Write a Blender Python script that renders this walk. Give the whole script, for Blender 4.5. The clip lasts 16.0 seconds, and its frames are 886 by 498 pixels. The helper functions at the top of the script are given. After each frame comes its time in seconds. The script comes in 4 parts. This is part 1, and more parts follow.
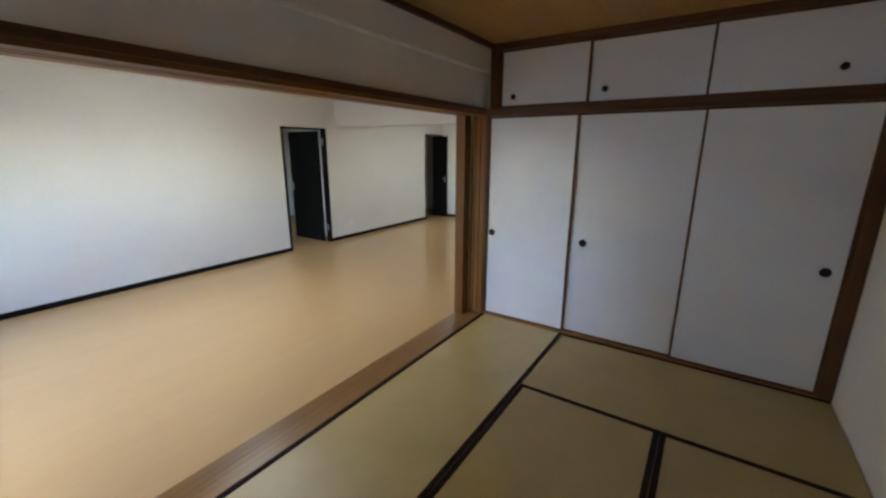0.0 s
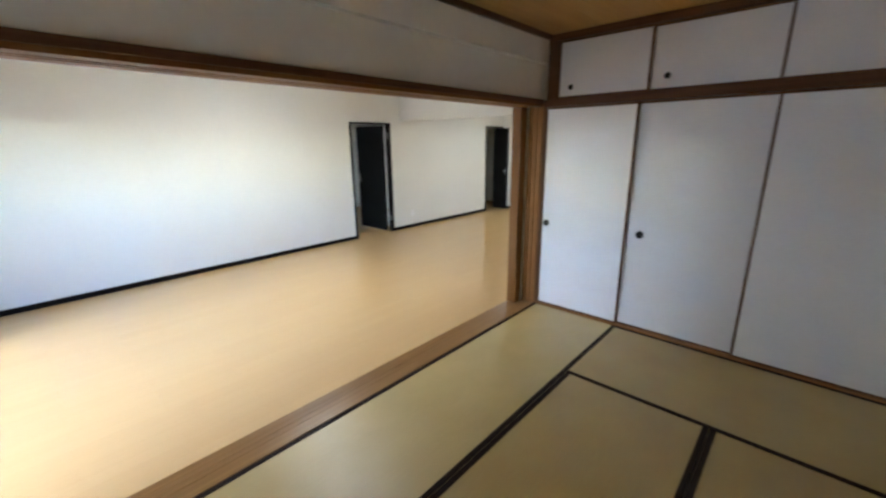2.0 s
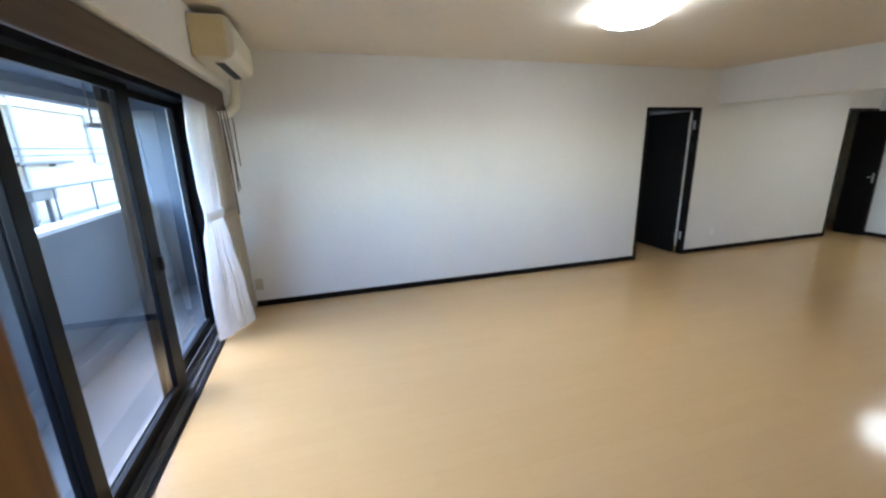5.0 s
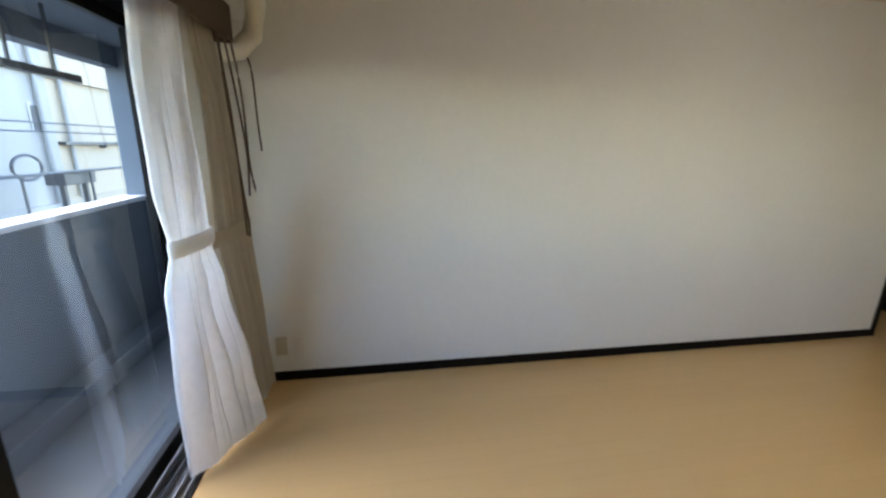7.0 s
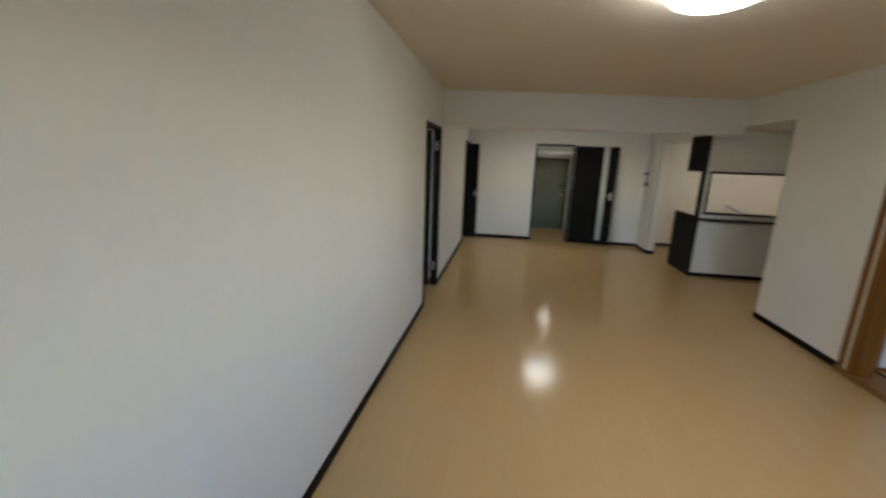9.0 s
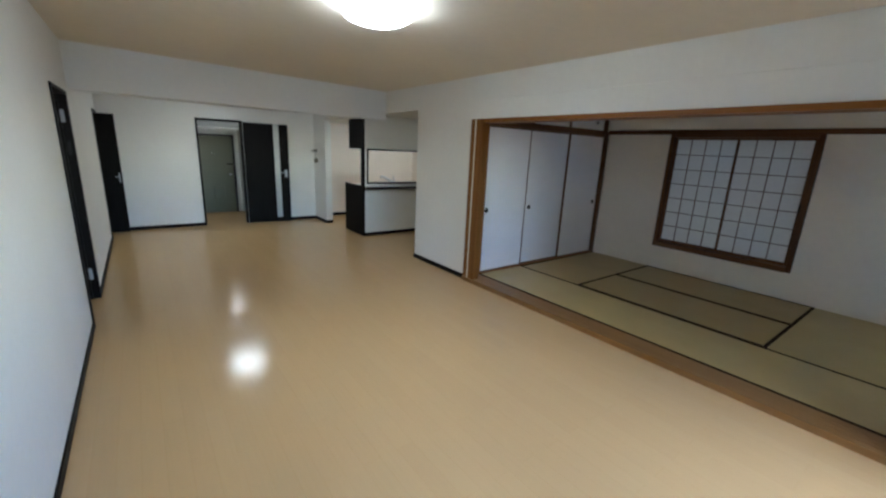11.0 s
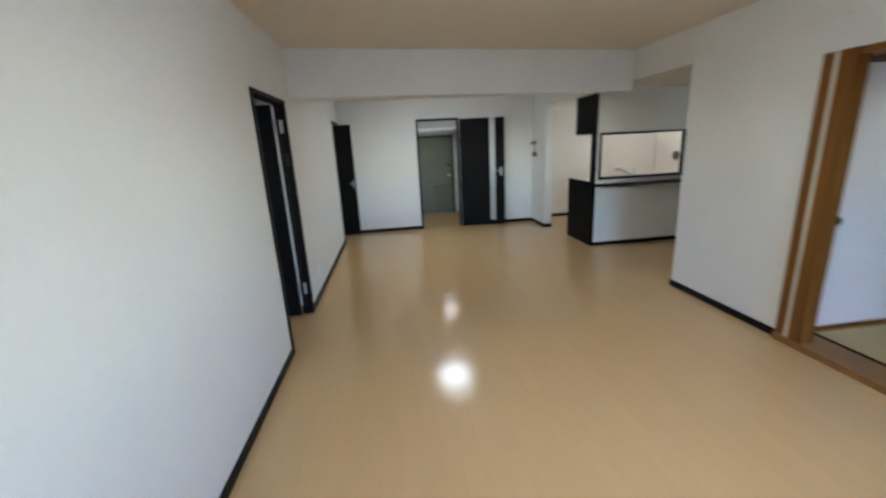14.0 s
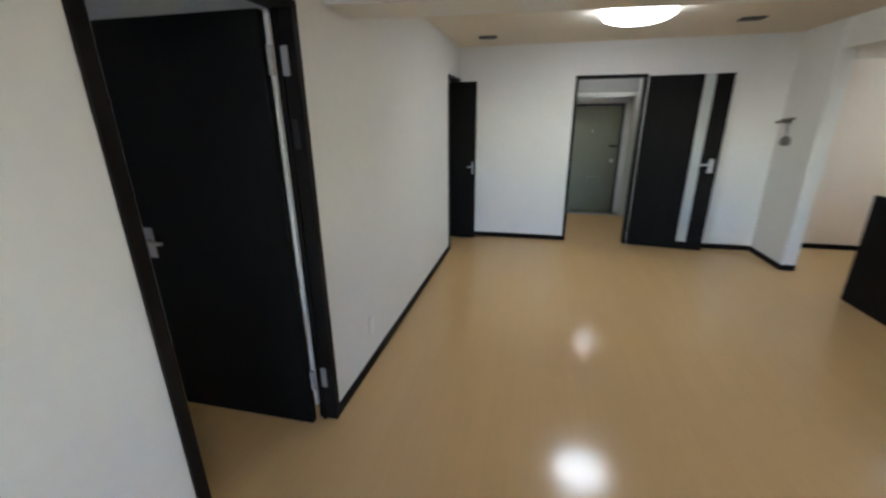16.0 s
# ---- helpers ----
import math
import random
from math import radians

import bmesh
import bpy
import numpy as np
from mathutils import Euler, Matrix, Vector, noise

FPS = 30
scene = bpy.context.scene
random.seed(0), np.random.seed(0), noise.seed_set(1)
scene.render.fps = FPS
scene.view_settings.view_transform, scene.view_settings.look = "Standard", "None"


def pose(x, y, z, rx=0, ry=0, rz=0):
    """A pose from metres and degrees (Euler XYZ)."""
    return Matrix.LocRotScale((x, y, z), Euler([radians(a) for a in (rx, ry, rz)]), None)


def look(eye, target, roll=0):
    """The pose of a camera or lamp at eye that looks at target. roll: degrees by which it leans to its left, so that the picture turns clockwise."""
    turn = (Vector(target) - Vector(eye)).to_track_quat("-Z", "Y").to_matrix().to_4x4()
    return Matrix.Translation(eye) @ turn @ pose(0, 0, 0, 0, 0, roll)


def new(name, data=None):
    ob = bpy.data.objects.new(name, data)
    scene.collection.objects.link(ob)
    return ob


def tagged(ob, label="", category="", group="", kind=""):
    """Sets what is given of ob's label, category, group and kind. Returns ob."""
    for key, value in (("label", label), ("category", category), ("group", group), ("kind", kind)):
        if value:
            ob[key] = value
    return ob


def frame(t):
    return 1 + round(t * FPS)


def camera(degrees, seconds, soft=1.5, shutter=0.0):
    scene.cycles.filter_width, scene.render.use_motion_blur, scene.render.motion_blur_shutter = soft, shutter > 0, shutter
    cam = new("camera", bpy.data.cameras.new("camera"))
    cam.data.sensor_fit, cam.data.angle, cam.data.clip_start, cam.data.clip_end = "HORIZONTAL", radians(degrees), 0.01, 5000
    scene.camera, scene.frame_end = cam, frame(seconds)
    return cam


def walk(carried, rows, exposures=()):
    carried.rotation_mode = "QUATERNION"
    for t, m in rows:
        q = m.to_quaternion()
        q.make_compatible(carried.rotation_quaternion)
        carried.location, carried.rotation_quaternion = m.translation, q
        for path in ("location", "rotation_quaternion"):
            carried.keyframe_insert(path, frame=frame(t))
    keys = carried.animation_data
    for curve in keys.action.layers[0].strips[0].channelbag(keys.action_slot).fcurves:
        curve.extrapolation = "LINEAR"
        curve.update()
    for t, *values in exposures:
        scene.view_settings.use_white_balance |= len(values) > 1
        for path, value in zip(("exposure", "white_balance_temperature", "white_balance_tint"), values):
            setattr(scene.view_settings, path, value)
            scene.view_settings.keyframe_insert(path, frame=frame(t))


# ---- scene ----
cam = camera(96.3, 16.0, soft=2.4, shutter=0.4)
PATH = [
    (0, (5.544, 0.14, 1.628), (4.468, 1.754, 1.139), 0.2),
    (0.5, (5.641, 0.004, 1.643), (4.641, 1.657, 1.125), -0.1),
    (1, (5.694, -0.043, 1.64), (4.776, 1.651, 1.105), 1.1),
    (1.5, (5.711, 0.02, 1.623), (4.71, 1.685, 1.149), 1.8),
    (2, (5.688, 0.056, 1.625), (4.377, 1.473, 1.103), -0.7),
    (2.5, (5.802, 0.101, 1.632), (4.301, 1.302, 1.08), 0.6),
    (3, (5.698, 0.12, 1.62), (4.059, 1.109, 1.042), -1.4),
    (3.5, (5.406, 0.045, 1.63), (3.615, 0.785, 1.133), -3.3),
    (4, (5.064, 0.07, 1.605), (3.263, 0.779, 1.102), -1.6),
    (4.1, (4.981, 0.089, 1.616), (3.17, 0.752, 1.086), -1.5),
    (4.2, (4.887, 0.083, 1.617), (3.065, 0.711, 1.083), -2.3),
    (6.3, (3.068, 0.03, 1.448), (1.18, 0.464, 0.95), 2.1),
    (6.5, (2.865, 0.012, 1.457), (0.994, 0.464, 0.912), 2.3),
    (7, (2.366, -0.056, 1.459), (0.46, 0.285, 0.956), 1.2),
    (7.3, (2.052, -0.181, 1.431), (0.152, 0.277, 1.009), 2.0),
    (7.5, (1.867, -0.178, 1.434), (0.025, 0.49, 1.033), 2.1),
    (7.8, (1.583, -0.181, 1.5), (-0.035, 0.916, 1.075), 3.6),
    (8, (1.42, -0.184, 1.531), (-0.021, 1.139, 1.111), 3.8),
    (8.5, (1.142, -0.269, 1.54), (0.191, 1.45, 1.164), 3.9),
    (9, (0.825, -0.016, 1.589), (0.528, 1.912, 1.147), 2.1),
    (9.5, (0.68, 0.056, 1.594), (0.997, 1.994, 1.216), 3.4),
    (10, (0.515, -0.038, 1.593), (1.551, 1.615, 1.153), 4.0),
    (10.2, (0.451, -0.142, 1.593), (1.599, 1.412, 1.074), 4.3),
    (12.3, (0.518, -0.237, 1.613), (1.687, 1.333, 1.204), 0.3),
    (12.5, (0.537, -0.195, 1.612), (1.678, 1.385, 1.165), -0.2),
    (13, (0.639, 0.151, 1.6), (1.694, 1.774, 1.097), 0.8),
    (13.5, (0.782, 0.599, 1.55), (1.572, 2.357, 1.016), -1.1),
    (14, (0.887, 1.086, 1.536), (1.105, 3.006, 1.02), -3.0),
    (14.5, (0.944, 1.657, 1.542), (0.99, 3.612, 1.121), -1.9),
    (15, (1.015, 2.177, 1.54), (0.843, 4.12, 1.098), -2.9),
    (15.5, (1.028, 2.743, 1.522), (0.866, 4.659, 0.971), -1.2),
    (16, (0.952, 3.262, 1.525), (0.526, 5.111, 0.893), -0.5),
]
EXPOSURES = [(0.0, 5.10, 6100, 10), (1.0, 5.62, 6000, 7), (1.5, 5.80, 5950, 7), (2.0, 5.70, 6050, 8), (3.0, 5.55, 6000, 10), (4.2, 5.52, 5600, 10), (6.3, 4.30, 6750, 10), (7.0, 4.50, 7050, 10), (7.5, 4.50, 8000, 10),
             (8.0, 4.50, 7050, 10), (8.5, 4.40, 6800, 10), (9.5, 4.42, 6450, 7), (10.2, 4.60, 5950, 6), (12.3, 5.05, 5500, 6), (13.5, 5.10, 5600, 7), (14.5, 5.02, 5850, 10), (15.0, 4.85, 6100, 10), (15.5, 4.75, 6250, 10), (16.0, 5.10, 5850, 10)]
walk(cam, [(t, look(eye, target, roll)) for t, eye, target, roll in PATH], EXPOSURES)

# ---- world and light ----
world = bpy.data.worlds.new("sky")
scene.world = world
world.use_nodes = True
wn = world.node_tree.nodes
sky = wn.new("ShaderNodeTexSky")
sky.sky_type = "NISHITA"
sky.sun_disc = False
sky.sun_elevation = radians(46)
sky.sun_rotation = radians(200)
sky.dust_density = 0.3
sky.ozone_density = 3.5
world.node_tree.links.new(sky.outputs[0], wn["Background"].inputs[0])
wn["Background"].inputs[1].default_value = 0.11

sun_data = bpy.data.lights.new("sun", "SUN")
sun_data.energy = 0.62
sun_data.angle = radians(75)
sun_data.color = (0.93, 0.94, 1.0)
new("sun", sun_data).matrix_world = look((-4.5, -12, 13.5), (0, 0, 0))


def window_glow(name, m, sx, sz, watts, colour):
    """Skylight standing in the opening of a paper window."""
    d = bpy.data.lights.new(name, "AREA")
    d.shape, d.size, d.size_y, d.energy, d.color = "RECTANGLE", sx, sz, watts, colour
    ob = new(name, d)
    ob.matrix_world = m
    return ob


window_glow("skylight_east", pose(6.56, 1.67, 1.17, 90, 0, 90), 1.5, 1.5, 0.04, (1.0, 0.98, 0.95))


# ---- materials ----
def material(name, colour, rough=0.5, metal=0.0, spread=0.06, scale=6.0, stretch=(1, 1, 1), bump=0.0, bump_scale=200.0,
             fine=0.04, coat=0.0, spec=0.5, random_tint=0.0, rough_var=0.0):
    """Plain surface with colour variation at two scales and a fine relief."""
    m = bpy.data.materials.new(name)
    m.use_nodes = True
    nt = m.node_tree
    n, l = nt.nodes, nt.links
    b = n["Principled BSDF"]
    b.inputs["Roughness"].default_value, b.inputs["Metallic"].default_value = rough, metal
    b.inputs["Specular IOR Level"].default_value = spec
    b.inputs["Coat Weight"].default_value, b.inputs["Coat Roughness"].default_value = coat, 0.12
    tc = n.new("ShaderNodeTexCoord")
    mp = n.new("ShaderNodeMapping")
    mp.inputs["Scale"].default_value = stretch
    l.new(tc.outputs["Object"], mp.inputs[0])
    big, small = n.new("ShaderNodeTexNoise"), n.new("ShaderNodeTexNoise")
    big.inputs["Scale"].default_value, big.inputs["Detail"].default_value = scale, 4
    small.inputs["Scale"].default_value, small.inputs["Detail"].default_value = scale * 14, 3
    l.new(mp.outputs[0], big.inputs["Vector"])
    l.new(mp.outputs[0], small.inputs["Vector"])
    last = None
    for tex, amount in ((big, spread), (small, fine)):
        r = n.new("ShaderNodeMapRange")
        r.inputs[1].default_value, r.inputs[2].default_value = 0.25, 0.75
        r.inputs[3].default_value, r.inputs[4].default_value = 1 - amount, 1 + amount
        l.new(tex.outputs["Fac"], r.inputs[0])
        if last is None:
            last = r.outputs[0]
        else:
            x = n.new("ShaderNodeMath")
            x.operation = "MULTIPLY"
            l.new(last, x.inputs[0])
            l.new(r.outputs[0], x.inputs[1])
            last = x.outputs[0]
    if random_tint:
        info, r, x = n.new("ShaderNodeObjectInfo"), n.new("ShaderNodeMapRange"), n.new("ShaderNodeMath")
        r.inputs[3].default_value, r.inputs[4].default_value = 1 - random_tint, 1 + random_tint
        x.operation = "MULTIPLY"
        l.new(info.outputs["Random"], r.inputs[0])
        l.new(last, x.inputs[0])
        l.new(r.outputs[0], x.inputs[1])
        last = x.outputs[0]
    v = n.new("ShaderNodeVectorMath")
    v.operation = "SCALE"
    v.inputs[0].default_value = colour
    l.new(last, v.inputs["Scale"])
    l.new(v.outputs[0], b.inputs["Base Color"])
    if rough_var:
        r = n.new("ShaderNodeMapRange")
        r.inputs[1].default_value, r.inputs[2].default_value = 0.3, 0.7
        r.inputs[3].default_value, r.inputs[4].default_value = rough - rough_var, rough + rough_var
        l.new(big.outputs["Fac"], r.inputs[0])
        l.new(r.outputs[0], b.inputs["Roughness"])
    if bump:
        t, bp = n.new("ShaderNodeTexNoise"), n.new("ShaderNodeBump")
        t.inputs["Scale"].default_value, t.inputs["Detail"].default_value = bump_scale, 2
        l.new(mp.outputs[0], t.inputs["Vector"])
        l.new(t.outputs["Fac"], bp.inputs["Height"])
        bp.inputs["Strength"].default_value, bp.inputs["Distance"].default_value = bump, 0.002
        l.new(bp.outputs[0], b.inputs["Normal"])
    return m


def floor_material():
    """Lacquered strip flooring: long narrow boards with faint tone steps, hairline joints and streaky grain."""
    m = bpy.data.materials.new("lacquered_floor")
    m.use_nodes = True
    nt = m.node_tree
    n, l = nt.nodes, nt.links
    b = n["Principled BSDF"]
    tc, mp = n.new("ShaderNodeTexCoord"), n.new("ShaderNodeMapping")
    l.new(tc.outputs["Object"], mp.inputs[0])
    mp.inputs["Rotation"].default_value = (0, 0, radians(90))
    br = n.new("ShaderNodeTexBrick")
    l.new(mp.outputs[0], br.inputs["Vector"])
    br.inputs["Color1"].default_value = (0.612, 0.404, 0.186, 1)
    br.inputs["Color2"].default_value = (0.597, 0.392, 0.179, 1)
    br.inputs["Mortar"].default_value = (0.57, 0.368, 0.160, 1)
    br.inputs["Scale"].default_value = 1.0
    br.inputs["Mortar Size"].default_value = 0.0012
    br.inputs["Brick Width"].default_value, br.inputs["Row Height"].default_value = 0.91, 0.101
    g, gm = n.new("ShaderNodeTexNoise"), n.new("ShaderNodeMapping")
    gm.inputs["Scale"].default_value = (60, 3, 1)
    l.new(tc.outputs["Object"], gm.inputs[0])
    l.new(gm.outputs[0], g.inputs["Vector"])
    g.inputs["Scale"].default_value, g.inputs["Detail"].default_value = 1.0, 5
    r = n.new("ShaderNodeMapRange")
    r.inputs[1].default_value, r.inputs[2].default_value, r.inputs[3].default_value, r.inputs[4].default_value = 0.3, 0.7, 0.985, 1.012
    l.new(g.outputs["Fac"], r.inputs[0])
    v = n.new("ShaderNodeVectorMath")
    v.operation = "SCALE"
    l.new(br.outputs["Color"], v.inputs[0])
    l.new(r.outputs[0], v.inputs["Scale"])
    l.new(v.outputs[0], b.inputs["Base Color"])
    w = n.new("ShaderNodeTexNoise")
    w.inputs["Scale"].default_value, w.inputs["Detail"].default_value = 2.2, 4
    l.new(tc.outputs["Object"], w.inputs["Vector"])
    rr = n.new("ShaderNodeMapRange")
    rr.inputs[1].default_value, rr.inputs[2].default_value, rr.inputs[3].default_value, rr.inputs[4].default_value = 0.3, 0.7, 0.125, 0.170
    l.new(w.outputs["Fac"], rr.inputs[0])
    l.new(rr.outputs[0], b.inputs["Roughness"])
    b.inputs["Specular IOR Level"].default_value = 0.5
    bp = n.new("ShaderNodeBump")
    bp.inputs["Strength"].default_value, bp.inputs["Distance"].default_value = 0.12, 0.002
    l.new(w.outputs["Fac"], bp.inputs["Height"])
    l.new(bp.outputs[0], b.inputs["Normal"])
    return m


def wood_material(name, dark, light, rough=0.45, along="z", spec=0.22):
    """Planed timber with grain running along one axis."""
    m = bpy.data.materials.new(name)
    m.use_nodes = True
    nt = m.node_tree
    n, l = nt.nodes, nt.links
    b = n["Principled BSDF"]
    tc, mp = n.new("ShaderNodeTexCoord"), n.new("ShaderNodeMapping")
    l.new(tc.outputs["Object"], mp.inputs[0])
    mp.inputs["Scale"].default_value = {"x": (1.2, 38, 38), "y": (38, 1.2, 38), "z": (38, 38, 1.2)}[along]
    t, t2 = n.new("ShaderNodeTexNoise"), n.new("ShaderNodeTexNoise")
    t.inputs["Scale"].default_value, t.inputs["Detail"].default_value, t.inputs["Distortion"].default_value = 1.0, 6, 0.6
    t2.inputs["Scale"].default_value = 0.12
    l.new(mp.outputs[0], t.inputs["Vector"])
    l.new(mp.outputs[0], t2.inputs["Vector"])
    x = n.new("ShaderNodeMath")
    x.operation = "ADD"
    l.new(t.outputs["Fac"], x.inputs[0])
    l.new(t2.outputs["Fac"], x.inputs[1])
    ramp = n.new("ShaderNodeMapRange")
    ramp.inputs[1].default_value, ramp.inputs[2].default_value = 0.7, 1.3
    l.new(x.outputs[0], ramp.inputs[0])
    mix = n.new("ShaderNodeMix")
    mix.data_type = "RGBA"
    mix.inputs[6].default_value, mix.inputs[7].default_value = (*dark, 1), (*light, 1)
    l.new(ramp.outputs[0], mix.inputs[0])
    l.new(mix.outputs[2], b.inputs["Base Color"])
    b.inputs["Roughness"].default_value, b.inputs["Specular IOR Level"].default_value = rough, spec
    bp = n.new("ShaderNodeBump")
    bp.inputs["Strength"].default_value, bp.inputs["Distance"].default_value = 0.15, 0.001
    l.new(t.outputs["Fac"], bp.inputs["Height"])
    l.new(bp.outputs[0], b.inputs["Normal"])
    return m


def tatami_material(name, dark, light):
    """Woven rush: fine ribs across the mat, straw to green tones."""
    m = bpy.data.materials.new(name)
    m.use_nodes = True
    nt = m.node_tree
    n, l = nt.nodes, nt.links
    b = n["Principled BSDF"]
    tc = n.new("ShaderNodeTexCoord")
    mp = n.new("ShaderNodeMapping")
    mp.inputs["Scale"].default_value = (90, 4, 1)
    l.new(tc.outputs["Object"], mp.inputs[0])
    t, big = n.new("ShaderNodeTexNoise"), n.new("ShaderNodeTexNoise")
    t.inputs["Scale"].default_value, t.inputs["Detail"].default_value = 2.0, 3
    l.new(mp.outputs[0], t.inputs["Vector"])
    big.inputs["Scale"].default_value = 2.5
    l.new(tc.outputs["Object"], big.inputs["Vector"])
    info = n.new("ShaderNodeObjectInfo")
    a, c = n.new("ShaderNodeMath"), n.new("ShaderNodeMath")
    a.operation = c.operation = "MULTIPLY_ADD"
    l.new(t.outputs["Fac"], a.inputs[0])
    a.inputs[1].default_value = 0.5
    l.new(big.outputs["Fac"], a.inputs[2])
    l.new(info.outputs["Random"], c.inputs[0])
    c.inputs[1].default_value = 0.12
    l.new(a.outputs[0], c.inputs[2])
    r = n.new("ShaderNodeMapRange")
    r.inputs[1].default_value, r.inputs[2].default_value = 0.45, 1.15
    l.new(c.outputs[0], r.inputs[0])
    mix = n.new("ShaderNodeMix")
    mix.data_type = "RGBA"
    mix.inputs[6].default_value, mix.inputs[7].default_value = (*dark, 1), (*light, 1)
    l.new(r.outputs[0], mix.inputs[0])
    l.new(mix.outputs[2], b.inputs["Base Color"])
    b.inputs["Roughness"].default_value, b.inputs["Specular IOR Level"].default_value = 0.36, 1.0
    wv, bp = n.new("ShaderNodeTexWave"), n.new("ShaderNodeBump")
    wv.bands_direction = "X"
    wv.inputs["Scale"].default_value, wv.inputs["Distortion"].default_value = 60, 0.4
    l.new(tc.outputs["Object"], wv.inputs["Vector"])
    l.new(wv.outputs["Fac"], bp.inputs["Height"])
    bp.inputs["Strength"].default_value, bp.inputs["Distance"].default_value = 0.25, 0.001
    l.new(bp.outputs[0], b.inputs["Normal"])
    return m


def thin_material(name, colour, through_share, rough=0.8):
    """Paper or cloth that lets part of the light through."""
    m = bpy.data.materials.new(name)
    m.use_nodes = True
    nt = m.node_tree
    n, l = nt.nodes, nt.links
    n.remove(n["Principled BSDF"])
    d, t, mx = n.new("ShaderNodeBsdfDiffuse"), n.new("ShaderNodeBsdfTranslucent"), n.new("ShaderNodeMixShader")
    tc, ns, r, v = n.new("ShaderNodeTexCoord"), n.new("ShaderNodeTexNoise"), n.new("ShaderNodeMapRange"), n.new("ShaderNodeVectorMath")
    ns.inputs["Scale"].default_value, ns.inputs["Detail"].default_value = 30, 5
    l.new(tc.outputs["Object"], ns.inputs["Vector"])
    r.inputs[3].default_value, r.inputs[4].default_value = 0.92, 1.06
    l.new(ns.outputs["Fac"], r.inputs[0])
    v.operation = "SCALE"
    v.inputs[0].default_value = colour
    l.new(r.outputs[0], v.inputs["Scale"])
    for s in (d, t):
        l.new(v.outputs[0], s.inputs["Color"])
    mx.inputs[0].default_value = through_share
    l.new(d.outputs[0], mx.inputs[1])
    l.new(t.outputs[0], mx.inputs[2])
    l.new(mx.outputs[0], n["Material Output"].inputs[0])
    return m


def glow_material(name, colour, strength):
    m = bpy.data.materials.new(name)
    m.use_nodes = True
    b = m.node_tree.nodes["Principled BSDF"]
    b.inputs["Base Color"].default_value = (0.85, 0.85, 0.85, 1)
    b.inputs["Roughness"].default_value = 0.4
    b.inputs["Emission Color"].default_value, b.inputs["Emission Strength"].default_value = (*colour, 1), strength
    return m


def glass_material(name, tint):
    m = bpy.data.materials.new(name)
    m.use_nodes = True
    nt = m.node_tree
    n, l = nt.nodes, nt.links
    n.remove(n["Principled BSDF"])
    tr, gl, mx, fr = n.new("ShaderNodeBsdfTransparent"), n.new("ShaderNodeBsdfGlossy"), n.new("ShaderNodeMixShader"), n.new("ShaderNodeFresnel")
    tr.inputs[0].default_value = (*tint, 1)
    gl.inputs["Roughness"].default_value = 0.01
    fr.inputs[0].default_value = 1.9
    l.new(fr.outputs[0], mx.inputs[0])
    l.new(tr.outputs[0], mx.inputs[1])
    l.new(gl.outputs[0], mx.inputs[2])
    l.new(mx.outputs[0], n["Material Output"].inputs[0])
    return m


WALL = material("wallpaper", (0.80, 0.79, 0.745), 0.75, spread=0.02, scale=1.5, bump=0.25, bump_scale=160, fine=0.015, spec=0.3)
PLASTER = material("tatami_room_wallpaper", (0.78, 0.725, 0.635), 0.85, spread=0.03, scale=1.2, bump=0.3, bump_scale=220, fine=0.02, spec=0.2)
KITCHEN_WALL = material("kitchen_wallpaper", (0.80, 0.71, 0.615), 0.6, spread=0.02, scale=1.5, bump=0.2, bump_scale=160, fine=0.015)
CEIL = material("ceiling_paper", (0.76, 0.69, 0.57), 0.8, spread=0.03, scale=1.0, bump=0.3, bump_scale=120, fine=0.02, spec=0.2)
FLOOR = floor_material()
BULKHEAD = material("grey_boxed_beam_paint", (0.34, 0.34, 0.325), 0.7, spread=0.05, scale=2, bump=0.15, spec=0.2)
HALLWALL = material("hall_wallpaper", (0.74, 0.74, 0.71), 0.8, spread=0.03, bump=0.2, spec=0.2)
BLACK = material("dark_stained_veneer", (0.0065, 0.006, 0.0058), 0.5, spread=0.18, scale=3, stretch=(10, 10, 0.7), bump=0.12, bump_scale=60, fine=0.12, spec=0.08)
BLACKTRIM = material("dark_trim", (0.008, 0.0064, 0.0058), 0.5, spread=0.15, scale=4, bump=0.1, bump_scale=80, spec=0.1)
WOOD_Z = wood_material("cedar_upright", (0.14, 0.055, 0.0105), (0.26, 0.108, 0.023), along="z")
WOOD_POST = wood_material("cedar_grooved_post", (0.185, 0.074, 0.017), (0.30, 0.125, 0.030), along="z")
WOOD_Y = wood_material("cedar_along", (0.20, 0.095, 0.026), (0.30, 0.152, 0.046), along="y", rough=0.30, spec=0.4)
WOOD_HEAD = wood_material("cedar_head_rail", (0.14, 0.054, 0.0105), (0.26, 0.106, 0.023), along="y")
WOOD_X = wood_material("cedar_across", (0.19, 0.076, 0.021), (0.34, 0.152, 0.046), along="x")
DARKWOOD_Z = wood_material("dark_cedar_upright", (0.085, 0.036, 0.014), (0.17, 0.075, 0.028), along="z")
DARKWOOD_Y = wood_material("dark_cedar_along", (0.085, 0.036, 0.014), (0.17, 0.075, 0.028), along="y")
DARKWOOD_X = wood_material("dark_cedar_across", (0.085, 0.036, 0.014), (0.17, 0.075, 0.028), along="x")
CEILWOOD = wood_material("ceiling_boards", (0.40, 0.215, 0.065), (0.50, 0.285, 0.095), along="y", rough=0.6)
RUSH = tatami_material("woven_rush", (0.385, 0.258, 0.074), (0.485, 0.352, 0.122))
